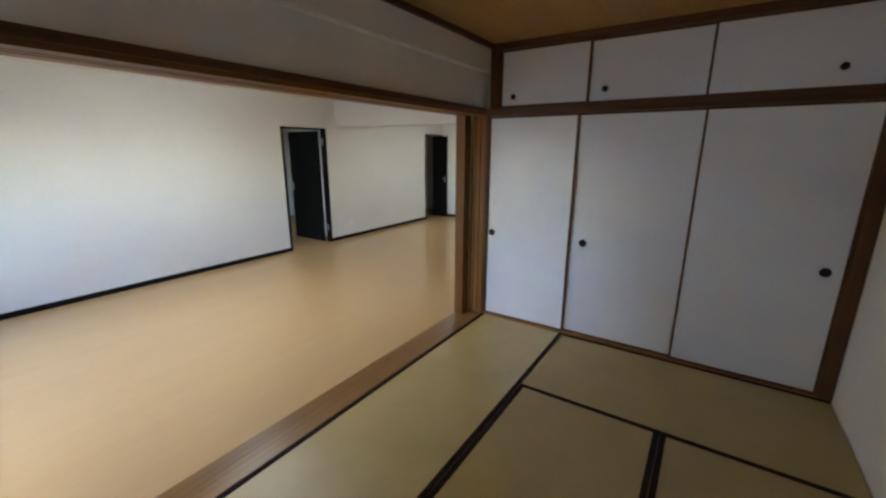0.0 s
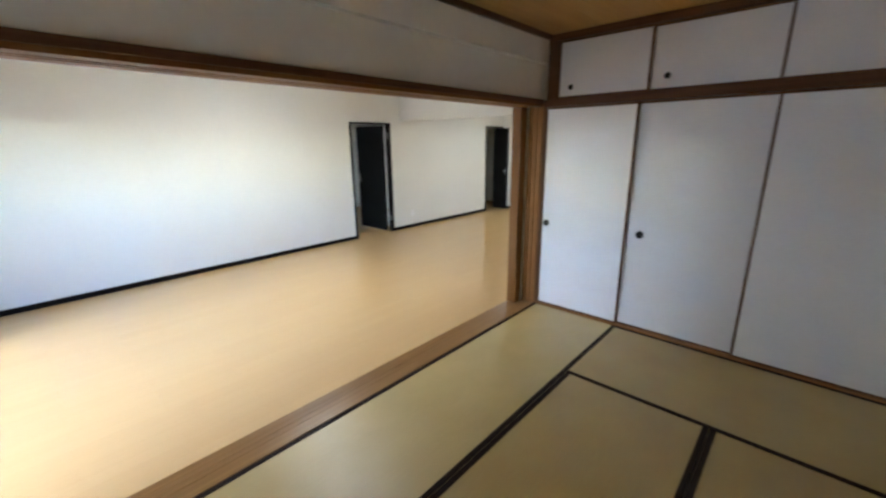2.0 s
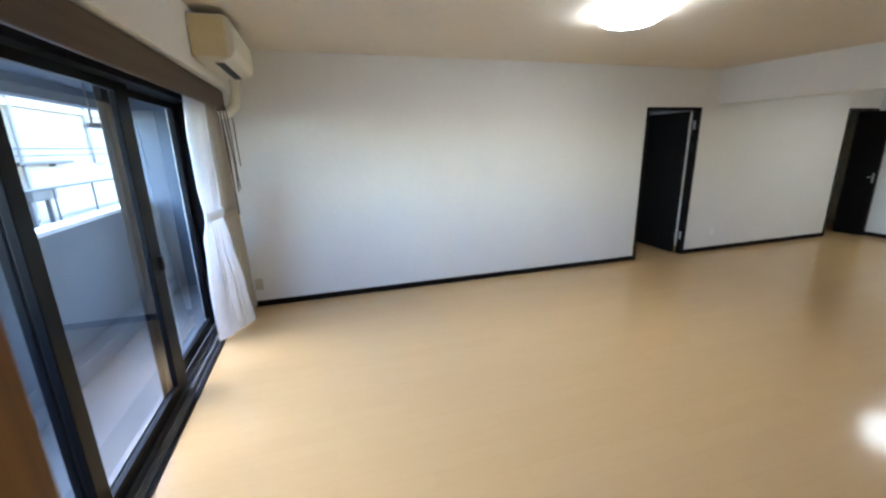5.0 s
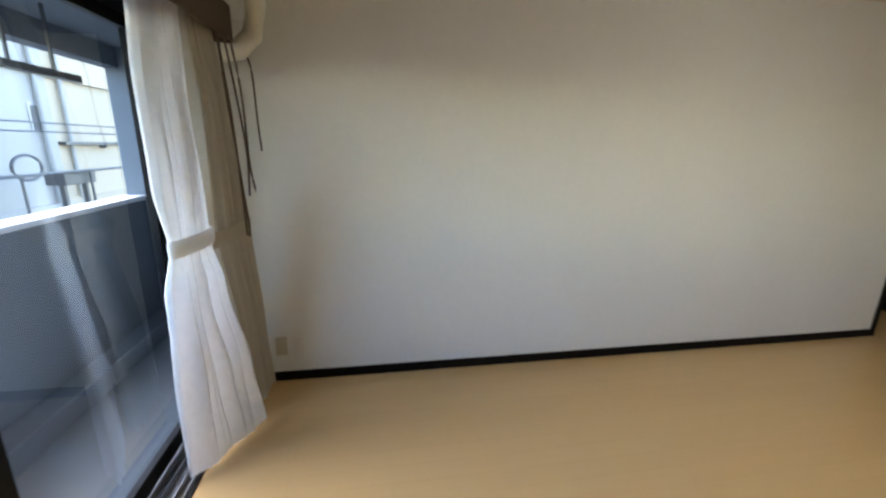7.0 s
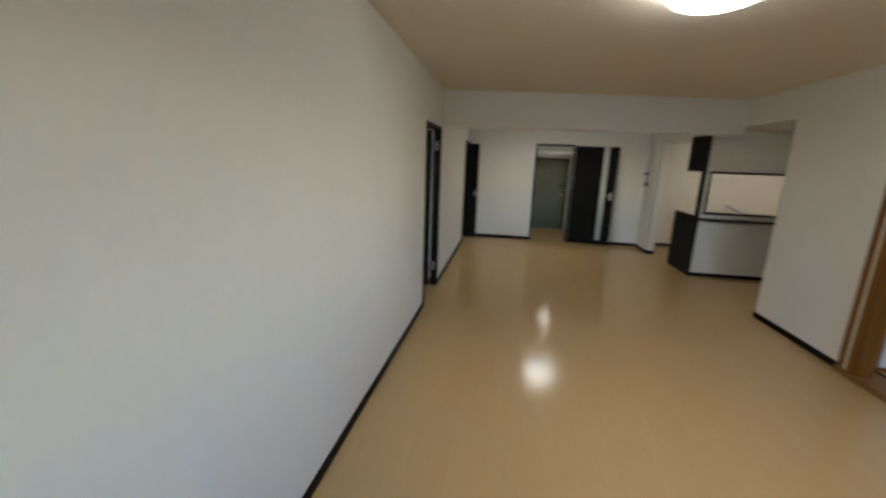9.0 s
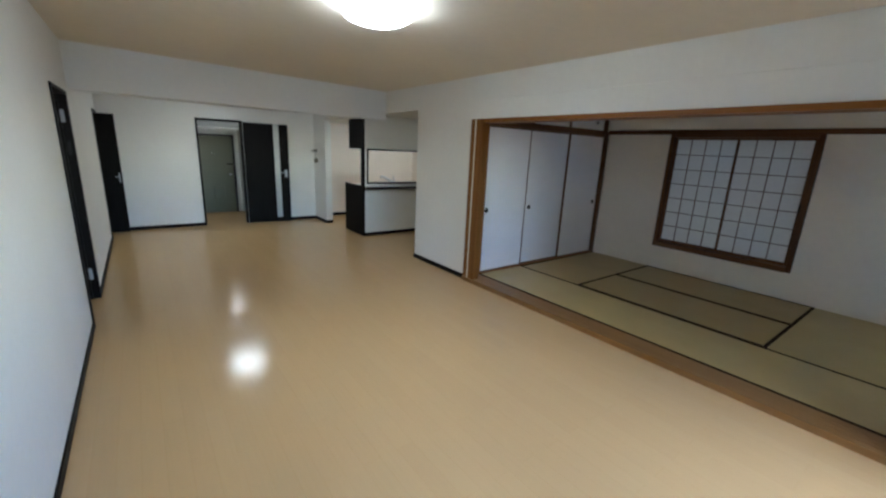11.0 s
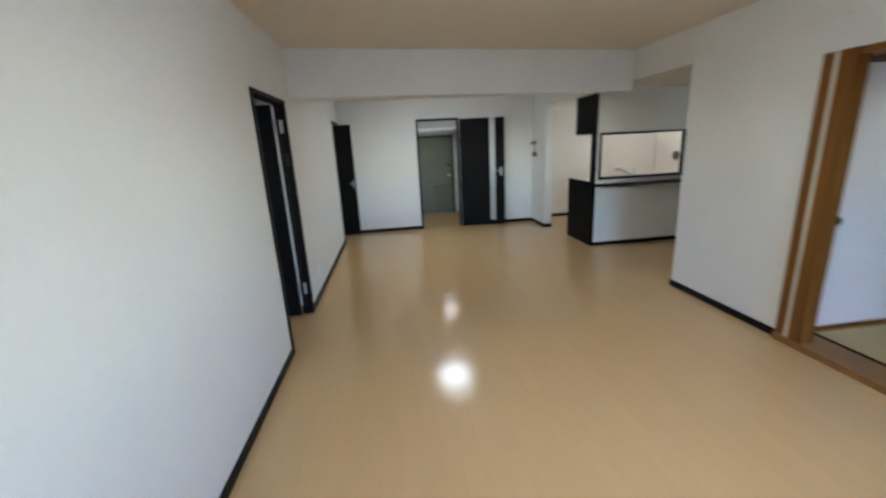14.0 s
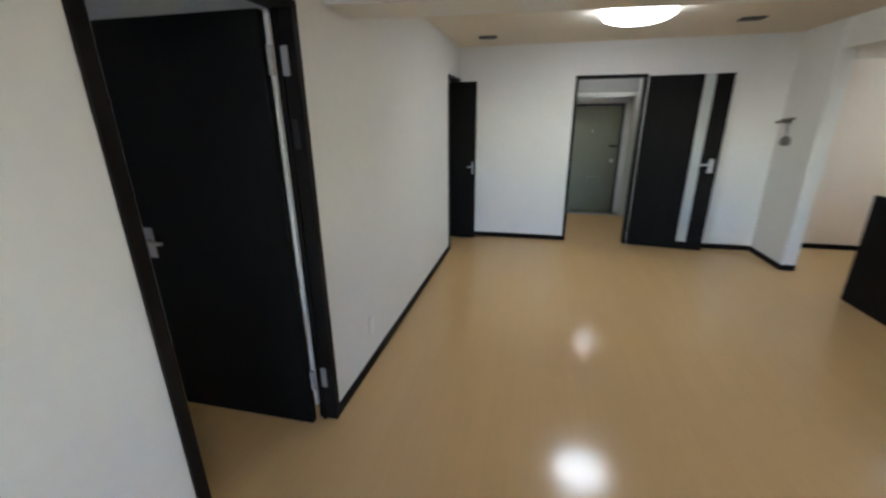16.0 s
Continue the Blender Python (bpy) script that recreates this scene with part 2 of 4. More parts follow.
# paler rush: the sill-side mat's grazing sheen is put into its colour
RUSH_SHEEN = tatami_material("sheen_pale_rush", (0.45, 0.325, 0.112), (0.56, 0.425, 0.172))
HERI = material("dark_brown_cloth_border", (0.022, 0.012, 0.008), 0.85, spread=0.15, scale=20, bump=0.3, bump_scale=600, spec=0.2)
FUSUMA = material("fusuma_paper", (0.80, 0.79, 0.80), 0.7, spread=0.025, scale=2.5, stretch=(1, 1, 2), bump=0.2, bump_scale=90, fine=0.02, spec=0.3)
PULL = material("blackened_pull", (0.010, 0.009, 0.008), 0.5, spread=0.2, spec=0.3)
NICKEL = material("satin_nickel", (0.42, 0.42, 0.43), 0.42, metal=0.55, spread=0.06)
DULLMETAL = material("tarnished_metal", (0.20, 0.19, 0.155), 0.45, metal=0.5, spread=0.12)
DOOR_STRIP = material("pale_door_strip", (0.70, 0.70, 0.72), 0.6, spread=0.05)
PAPER = thin_material("shoji_paper", (0.82, 0.81, 0.78), 0.5)
LACE = thin_material("white_curtain_cloth", (0.89, 0.895, 0.90), 0.20)
SHEER = thin_material("beige_curtain_cloth", (0.46, 0.42, 0.345), 0.06)
CORD = material("brown_cord", (0.12, 0.09, 0.065), 0.8, spread=0.2)
LAMP = glow_material("lamp_diffuser", (0.94, 0.98, 1.0), 1.25)
LAMP_SMALL = glow_material("small_lamp_diffuser", (0.94, 0.98, 1.0), 0.6)
LAMP_HALL = glow_material("hall_lamp_diffuser", (1.0, 0.98, 0.94), 0.5)
TUBE = glow_material("tube_lamp", (0.94, 1.0, 0.96), 0.36)
TUBE_KITCHEN = glow_material("kitchen_tube_lamp", (0.98, 1.0, 0.94), 1.5)
PLASTIC = material("white_plastic", (0.86, 0.86, 0.85), 0.35, spread=0.03)
OLDPLASTIC = material("yellowed_plastic", (0.66, 0.56, 0.33), 0.45, spread=0.04)
CREAMPLASTIC = material("cream_plastic", (0.72, 0.68, 0.56), 0.4, spread=0.04)
BEIGEPLATE = material("beige_plate", (0.55, 0.50, 0.38), 0.4, spread=0.03)
STEEL = material("brushed_steel", (0.62, 0.62, 0.62), 0.28, metal=1.0, spread=0.08, stretch=(1, 1, 8))
ALU = material("dark_bronze_aluminium", (0.006, 0.0065, 0.008), 0.42, metal=0.0, spread=0.1, spec=0.1)
TRACK = material("window_track_aluminium", (0.17, 0.17, 0.18), 0.5, metal=0.4, spread=0.1)
GLASS = glass_material("window_glass", (0.95, 0.975, 0.99))
FROST = material("frosted_slit_glass", (0.42, 0.44, 0.43), 0.35, spread=0.03)
STEELDOOR = material("painted_steel_door", (0.18, 0.185, 0.13), 0.45, spread=0.06, scale=2, fine=0.02)
VALANCE = wood_material("valance_wood", (0.06, 0.040, 0.026), (0.10, 0.068, 0.046), along="x", rough=0.5)
CONCRETE = material("painted_concrete", (0.095, 0.115, 0.135), 0.8, spread=0.10, scale=2, bump=0.15, bump_scale=90, fine=0.06)
DECK = material("balcony_floor", (0.13, 0.145, 0.16), 0.6, spread=0.12, scale=3, bump=0.3, fine=0.06)
CAPWHITE = material("white_cap", (0.62, 0.62, 0.62), 0.5, spread=0.04)
FACADE = material("cream_facade", (0.36, 0.295, 0.215), 0.85, spread=0.07, scale=0.8, bump=0.3, fine=0.03)
FACADE2 = material("white_facade", (0.29, 0.275, 0.25), 0.85, spread=0.06, scale=0.8, bump=0.3, fine=0.03)
GREYMETAL = material("grey_painted_metal", (0.045, 0.047, 0.05), 0.5, metal=0.1, spread=0.1)
PANEGREY = material("far_window_glass", (0.33, 0.33, 0.32), 0.25, spread=0.1)
SINKTOP = material("stainless_worktop", (0.55, 0.55, 0.55), 0.3, metal=1.0, spread=0.08)
GENKAN = material("entrance_floor", (0.25, 0.24, 0.22), 0.6, spread=0.1, scale=8)
ASPHALT = material("asphalt", (0.05, 0.05, 0.052), 0.9, spread=0.15, bump=0.4)


# ---- building helpers ----
def box(bm, x0, x1, y0, y1, z0, z1, bevel=0.0):
    vs = [bm.verts.new((x, y, z)) for x in (x0, x1) for y in (y0, y1) for z in (z0, z1)]
    fs = [bm.faces.new([vs[i] for i in q]) for q in ((0, 1, 3, 2), (4, 6, 7, 5), (0, 4, 5, 1), (2, 3, 7, 6), (0, 2, 6, 4), (1, 5, 7, 3))]
    if bevel:
        es = list({e for f in fs for e in f.edges})
        bmesh.ops.bevel(bm, geom=es, offset=bevel, segments=2, affect="EDGES", profile=0.5)
    return bm


def prism(bm, outline, z0, z1):
    """Upright prism over a plan outline (counter-clockwise)."""
    lo = [bm.verts.new((x, y, z0)) for x, y in outline]
    hi = [bm.verts.new((x, y, z1)) for x, y in outline]
    bm.faces.new(list(reversed(lo)))
    bm.faces.new(hi)
    for i in range(len(lo)):
        j = (i + 1) % len(lo)
        bm.faces.new((lo[i], lo[j], hi[j], hi[i]))
    return bm


def lathe(bm, profile, centre, axis="z", segs=32):
    """Turned solid: profile of (radius, height) pairs about an axis through centre."""
    rings = []
    for r, hgt in profile:
        ring = []
        for k in range(segs):
            a = 2 * math.pi * k / segs
            u, v = r * math.cos(a), r * math.sin(a)
            p = {"z": (u, v, hgt), "y": (u, hgt, v), "x": (hgt, u, v)}[axis]
            ring.append(bm.verts.new(Vector(centre) + Vector(p)))
        rings.append(ring)
    for a, b in zip(rings, rings[1:]):
        for k in range(segs):
            bm.faces.new((a[k], a[(k + 1) % segs], b[(k + 1) % segs], b[k]))
    bm.faces.new(rings[0][::-1])
    bm.faces.new(rings[-1])
    return bm


def tube(bm, pts, r, segs=8):
    """Round bar along a line of points."""
    pts = [Vector(p) for p in pts]
    rings = []
    for i, p in enumerate(pts):
        d = (pts[min(i + 1, len(pts) - 1)] - pts[max(i - 1, 0)]).normalized()
        side = d.cross(Vector((0, 0, 1)) if abs(d.z) < 0.9 else Vector((1, 0, 0))).normalized()
        up = side.cross(d)
        rings.append([bm.verts.new(p + r * (math.cos(2 * math.pi * k / segs) * side + math.sin(2 * math.pi * k / segs) * up)) for k in range(segs)])
    for a, b in zip(rings, rings[1:]):
        for k in range(segs):
            bm.faces.new((a[k], a[(k + 1) % segs], b[(k + 1) % segs], b[k]))
    bm.faces.new(rings[0][::-1])
    bm.faces.new(rings[-1])
    return bm


def mesh(name, bm, mat, smooth=False):
    bmesh.ops.recalc_face_normals(bm, faces=bm.faces[:])
    me = bpy.data.meshes.new(name)
    bm.to_mesh(me)
    bm.free()
    me.materials.append(mat)
    if smooth:
        for p in me.polygons:
            p.use_smooth = True
    return me


def part(name, bm, mat, parent, label="", smooth=False):
    ob = new(name, mesh(name, bm, mat, smooth))
    ob.parent = parent
    ob.matrix_parent_inverse = parent.matrix_world.inverted()
    if label:
        tagged(ob, label)
    return ob


def thing(name, at, label, category, group="", kind=""):
    ob = new(name)
    ob.empty_display_size = 0.1
    ob.matrix_world = Matrix.Translation(at)
    return tagged(ob, label, category, group, kind)


def solid(name, bm, mat, label, category, kind="", group="", smooth=False):
    """A top-level thing of one mesh."""
    return tagged(new(name, mesh(name, bm, mat, smooth)), label, category, group, kind)


def B(*a, **k):
    return box(bmesh.new(), *a, **k)


def structure(name, bm, mat, label, category):
    return solid(name, bm, mat, label, category, "structure")


# ---- plan ----
LX = 3.64            # face of the wall between living room and tatami room
WY = -0.88           # inner face of the window wall
FY = 8.38            # far wall of the living room
CZ = 2.42            # living room ceiling
CZ2 = 2.30           # ceiling past the beam
NZ = 2.11             # ceiling of the nook before the hatch
KZ = 2.055            # kitchen ceiling
TX0, TX1 = 3.80, 6.39
TY0, TY1 = -0.55, 3.43
TZ = 0.05            # top of the mats
TC = 2.48            # tatami room ceiling

# ---- large structure ----
structure("floor", B(-3.2, 6.6, -0.90, 9.92, -0.15, 0.0), FLOOR, "glossy honey-coloured lacquered strip floor", "floor")
structure("floor_entrance", B(1.0, 3.1, 9.92, 10.9, -0.25, -0.11), GENKAN, "low grey entrance floor before the front door", "floor")

# long wall with doors A and B
AY0, AY1, AH = 4.02, 4.815, 1.93
BY0, BY1 = 7.73, 8.335
w = bmesh.new()
for y0, y1, z0, z1 in ((-1.1, AY0, 0, 2.5), (AY0, AY1, AH, 2.5), (AY1, BY0, 0, 2.5), (BY0, BY1, AH, 2.5), (BY1, FY + 0.12, 0, 2.5)):
    box(w, -0.08, 0, y0, y1, z0, z1)
structure("wall_west", w, WALL, "long white papered wall with two dark doorways", "wall")

# window wall of the living room
WX0, WX1, WZ = 0.33, 3.42, 1.98
w = bmesh.new()
for x0, x1, z0, z1 in ((0, WX0, 0, 2.5), (WX0, WX1, WZ, 2.5), (WX1, LX, 0, 2.5)):
    box(w, x0, x1, -1.08, WY, z0, z1)
structure("wall_window", w, WALL, "white papered wall around the balcony window", "wall")

structure("beam_window", B(0, LX, WY, -0.625, 2.05, CZ), WALL, "white papered beam above the balcony window", "beam")

# far wall with the hall doorway
HX0, HX1, HH = 1.375, 2.085, 1.925
w = bmesh.new()
for x0, x1, z0, z1 in ((0, HX0, 0, 2.5), (HX0, HX1, HH, 2.5), (HX1, 3.60, 0, 2.5)):
    box(w, x0, x1, FY, FY + 0.12, z0, z1)
structure("wall_far", w, WALL, "white papered far wall with the hall doorway", "wall")
structure("wall_pier", B(3.47, 3.60, 7.74, FY, 0, 2.5), WALL, "short white wall beside the kitchen entry", "wall")

# wall between living room and tatami room, with the wide opening
OY0, OY1, OZ = -0.375, 3.47, 1.955
w = bmesh.new()
for y0, y1, z0, z1 in ((-1.08, OY0, 0, 2.5), (OY0, OY1, OZ, 2.5), (OY1, 4.64, 0, 2.5)):
    box(w, LX, 3.74, y0, y1, z0, z1)
structure("wall_between", w, WALL, "white papered wall over the wide sliding opening", "wall")
structure("wall_ledge", B(LX - 0.012, LX, -0.88, 3.45, 2.155, 2.418), WALL, "slightly proud white papered band above the opening", "wall")
structure("wall_stub_back", B(3.74, 6.5, 4.54, 4.64, 0, 2.5), WALL, "white papered wall behind the closet", "wall")
w = bmesh.new()
for y0, y1, z0, z1 in ((-0.75, OY0, 0, 2.26), (OY0, TY1 + 0.05, OZ, 2.26)):
    box(w, 3.742, TX0, y0, y1, z0, z1)
box(w, 3.742, TX0 + 0.055, -0.75, TY1, 2.26, 2.5)
structure("wall_tatami_west", w, PLASTER, "greyish papered wall and beam over the opening", "wall")

# tatami room outer walls
SY0, SY1, SZ0, SZ1 = 0.91, 2.405, 0.44, 1.90
w = bmesh.new()
for y0, y1, z0, z1 in ((-0.75, SY0, 0, 2.19), (SY0, SY1, 0, SZ0), (SY0, SY1, SZ1, 2.19), (SY1, 4.6, 0, 2.19)):
    box(w, TX1, 6.52, y0, y1, z0, z1)
box(w, TX1 - 0.06, 6.52, TY0, TY1 + 0.07, 2.19, 2.5)
structure("wall_tatami_east", w, PLASTER, "greyish papered wall around the paper window", "wall")
QX0, QX1, QZ0, QZ1 = 4.23, 6.16, 0.44, 1.90
w = bmesh.new()
for x0, x1, z0, z1 in ((3.742, QX0, 0, 2.5), (QX0, QX1, 0, QZ0), (QX0, QX1, QZ1, 2.5), (QX1, TX1, 0, 2.5)):
    box(w, x0, x1, -0.68, TY0, z0, z1)
structure("wall_tatami_south", w, PLASTER, "greyish papered wall on the balcony side", "wall")

# ceilings and beams
structure("ceiling", B(0, LX, WY, 5.70, CZ, CZ + 0.1), CEIL, "cream papered living room ceiling", "ceiling")
w = bmesh.new()
prism(w, [(0, 5.10), (LX, 5.56), (LX, 5.72), (0, 5.40)], 2.0, CZ)
structure("beam", w, WALL, "deep white papered beam across the living room", "beam")
structure("ceiling_far", prism(bmesh.new(), [(0, 5.38), (3.49, 5.68), (3.49, FY), (0, FY)], CZ2, CZ2 + 0.1), CEIL, "cream papered ceiling of the dining end", "ceiling")
w = bmesh.new()
prism(w, [(LX, 4.64), (6.5, 4.64), (6.5, 6.39), (3.49, 6.39), (3.49, 5.71), (LX, 5.72)], NZ, 2.52)
prism(w, [(3.49, 6.39), (6.5, 6.39), (6.5, 8.75), (3.49, 8.75)], KZ, 2.52)
structure("ceiling_kitchen", w, WALL, "low white papered ceiling over the kitchen", "ceiling")
w = bmesh.new()
k = TX0 + 0.05
while k < TX1 - 0.03:
    box(w, k, min(k + 0.447, TX1), TY0, TY1, TC, TC + 0.02)
    k += 0.45
box(w, TX0, TX1, TY0, TY1, TC + 0.012, TC + 0.05)
structure("ceiling_tatami", w, CEILWOOD, "orange-brown board ceiling with fine joints", "ceiling")

# kitchen walls
structure("wall_kitchen_back", B(3.47, 6.4, 8.62, 8.75, 0, 2.5), KITCHEN_WALL, "cream papered kitchen back wall", "wall")
structure("wall_kitchen_side", B(6.10, 6.22, 4.64, 8.62, 0, 2.5), KITCHEN_WALL, "cream papered kitchen side wall", "wall")

# entrance hall
w = bmesh.new()
box(w, 1.12, 1.24, FY + 0.12, 10.9, -0.2, 2.5)
box(w, 2.42, 2.54, FY + 0.12, 10.9, -0.2, 2.5)
structure("wall_hall", w, HALLWALL, "pale papered walls of the entrance hall", "wall")
w = bmesh.new()
for x0, x1, z0, z1 in ((1.24, 1.42, -0.2, 2.5), (2.33, 2.42, -0.2, 2.5), (1.42, 2.33, 1.71, 2.5)):
    box(w, x0, x1, 10.62, 10.75, z0, z1)
# unseen closing wall added behind the door to keep outside light from leaking in
box(w, 1.12, 2.54, 10.76, 10.90, -0.25, 2.5)
structure("wall_entrance", w, HALLWALL, "pale wall around the front door", "wall")
w = bmesh.new()
box(w, 1.12, 2.54, FY + 0.12, 10.9, 2.30, 2.4)
structure("ceiling_hall", w, CEIL, "pale ceiling of the entrance hall", "ceiling")
structure("hall_bulkhead", B(1.24, 2.42, 10.30, 10.62, 1.86, 2.30), BULKHEAD, "grey boxed beam above the front door", "beam")

# dark side rooms behind doors A and B
w = bmesh.new()
for x0, x1, y0, y1, z0, z1 in ((-3.2, -3.1, -1.08, 6.6, 0, 2.5), (-3.1, -0.08, 6.5, 6.6, 0, 2.5), (-3.1, -2.95, -0.945, -0.85, 0, 2.5), (-1.45, -0.08, -0.945, -0.85, 0, 2.5), (-2.95, -1.45, -0.945, -0.85, 2.0, 2.5), (-2.95, -1.45, -0.945, -0.85, 0, 0.3)):
    box(w, x0, x1, y0, y1, z0, z1)
structure("wall_side_room", w, HALLWALL, "pale walls of the dim side room", "wall")
structure("ceiling_side_room", B(-3.1, -0.08, -0.95, 6.5, 2.36, 2.46), HALLWALL, "pale ceiling of the dim side room", "ceiling")
w = bmesh.new()
for x0, x1, y0, y1 in ((-1.5, -1.4, 7.3, 9.3), (-1.4, -0.08, 7.3, 7.4), (-1.4, -0.08, 9.2, 9.3), (-0.08, 0.0, FY + 0.12, 9.3)):
    box(w, x0, x1, y0, y1, 0, 2.5)
structure("wall_washroom", w, HALLWALL, "pale walls of the unlit washroom", "wall")
structure("ceiling_washroom", B(-1.5, 0, 7.3, 9.3, 2.3, 2.4), HALLWALL, "pale ceiling of the unlit washroom", "ceiling")


# unseen slab laid over every ceiling to shut the sky's light out
structure("roof_slab", B(-3.4, 6.8, -1.08, 10.95, 2.56, 2.80), HALLWALL, "plain slab of the floor above", "roof")


# baseboards
def baseboard(runs):
    w = bmesh.new()
    for x0, x1, y0, y1 in runs:
        box(w, x0, x1, y0, y1, 0.0, 0.062, 0.003)
    return structure("baseboard", w, BLACKTRIM, "dark brown baseboard", "baseboard")


T = 0.011
baseboard([(0, T, WY, 3.985), (0, T, 4.85, 7.70)])
baseboard([(0.0, 1.345, FY - T, FY), (2.13, 3.47, FY - T, FY)])
baseboard([(3.47 - T, 3.47, 7.74 - T, FY - T), (3.47, 3.60, 7.74 - T, 7.74)])
baseboard([(LX - T, LX, 3.475, 4.64), (LX - T, 6.1, 4.64, 4.64 + T)])
baseboard([(3.60, 6.1, 8.62 - T, 8.62)])


# ---- doors ----
def lever(parent, at, d, out, label="silver lever handle"):
    """Lever handle with a back plate: d is the way the lever points along the leaf, out the way it stands off."""
    at, d, out = Vector(at), Vector(d), Vector(out)
    bm = bmesh.new()
    tube(bm, [at, at + out * 0.045, at + out * 0.052 + d * 0.012, at + out * 0.052 + d * 0.115], 0.009, 10)
    lo, hi = at - d * 0.022 - Vector((0, 0, 0.09)), at + d * 0.022 + Vector((0, 0, 0.06)) + out * 0.006
    xs, ys, zs = sorted((lo.x, hi.x)), sorted((lo.y, hi.y)), sorted((lo.z, hi.z))
    box(bm, *xs, *ys, *zs)
    return part("handle", bm, NICKEL, parent, label)


def door_side():
    """Dark door of the side room, standing open at a right angle."""
    d = thing("door_1", (0, AY1, 0), "dark stained veneer door standing wide open into an unlit room", "door", kind="structure")
    f = bmesh.new()
    box(f, -0.09, 0.012, 3.985, AY0 + 0.005, 0, 1.955, 0.003)
    box(f, -0.09, 0.012, AY1 - 0.005, 4.85, 0, 1.955, 0.003)
    box(f, -0.09, 0.012, AY0 + 0.005, AY1 - 0.005, AH - 0.005, 1.955, 0.003)
    box(f, -0.065, -0.050, AY0 + 0.005, AY0 + 0.017, 0, AH - 0.005)
    box(f, -0.065, -0.050, AY1 - 0.017, AY1 - 0.005, 0, AH - 0.005)
    part("frame", f, BLACKTRIM, d, "dark stained door frame")
    leaf = part("leaf", B(-0.880, -0.092, 4.745, 4.780, 0.012, 1.915, 0.003), BLACK, d)
    # added strip, coloured like the lit side-room wall seen past the leaf
    part("gap_strip", B(-0.892, -0.8802, 4.743, 4.781, 0.38, 1.905), DOOR_STRIP, leaf, "pale strip standing in for the lit wall behind the door gap")
    sl = bmesh.new()
    box(sl, -0.090, -0.076, 4.784, 4.800, 0.10, AH - 0.02)
    part("hinge_strip", sl, DOOR_STRIP, d, "pale upright strip at the hinge side of the frame")
    for z in (0.26, 1.74):
        h = bmesh.new()
        tube(h, [(-0.080, 4.772, z - 0.055), (-0.080, 4.772, z + 0.055)], 0.011, 10)
        for k in (-1, 0, 1):
            tube(h, [(-0.080, 4.772, z + 0.037 * k - 0.015), (-0.080, 4.772, z + 0.037 * k + 0.015)], 0.0135, 10)
        box(h, -0.066, -0.022, 4.800, 4.8095, z - 0.055, z + 0.055, 0.002)
        part("hinge", h, NICKEL, d, "silver butt hinge")
    lever(leaf, (-0.845, 4.745, 0.97), (1, 0, 0), (0, -1, 0))
    part("strike_plate", B(-0.06, -0.03, AY0 + 0.005, AY0 + 0.009, 0.90, 1.06), STEEL, d, "silver strike plate")
    part("catch", B(-0.040, -0.014, AY1 - 0.010, AY1 - 0.005, 1.40, 1.52), PULL, d, "small dark plate on the frame")


door_side()


def door_folding():
    """Two narrow dark leaves folded together at the washroom doorway."""
    d = thing("door_2", (0, BY1, 0), "dark stained folding door standing folded open", "door", kind="structure")
    f = bmesh.new()
    box(f, -0.09, 0.012, 7.70, BY0 + 0.003, 0, 1.955, 0.003)
    box(f, -0.09, 0.012, BY1 + 0.001, FY - 0.005, 0, 1.955, 0.003)
    box(f, -0.09, 0.012, BY0 + 0.003, BY1 + 0.001, AH - 0.005, 1.955, 0.003)
    part("frame", f, BLACKTRIM, d, "dark stained door frame")
    leaf = part("leaf", B(-0.17, 0.225, 8.248, 8.276, 0.012, 1.915, 0.003), BLACK, d)
    part("leaf", B(-0.17, 0.215, 8.284, 8.312, 0.012, 1.915, 0.003), BLACK, d)
    lever(leaf, (0.190, 8.248, 0.93), (-0.5, 0, 0), (0, -0.7, 0))


door_folding()


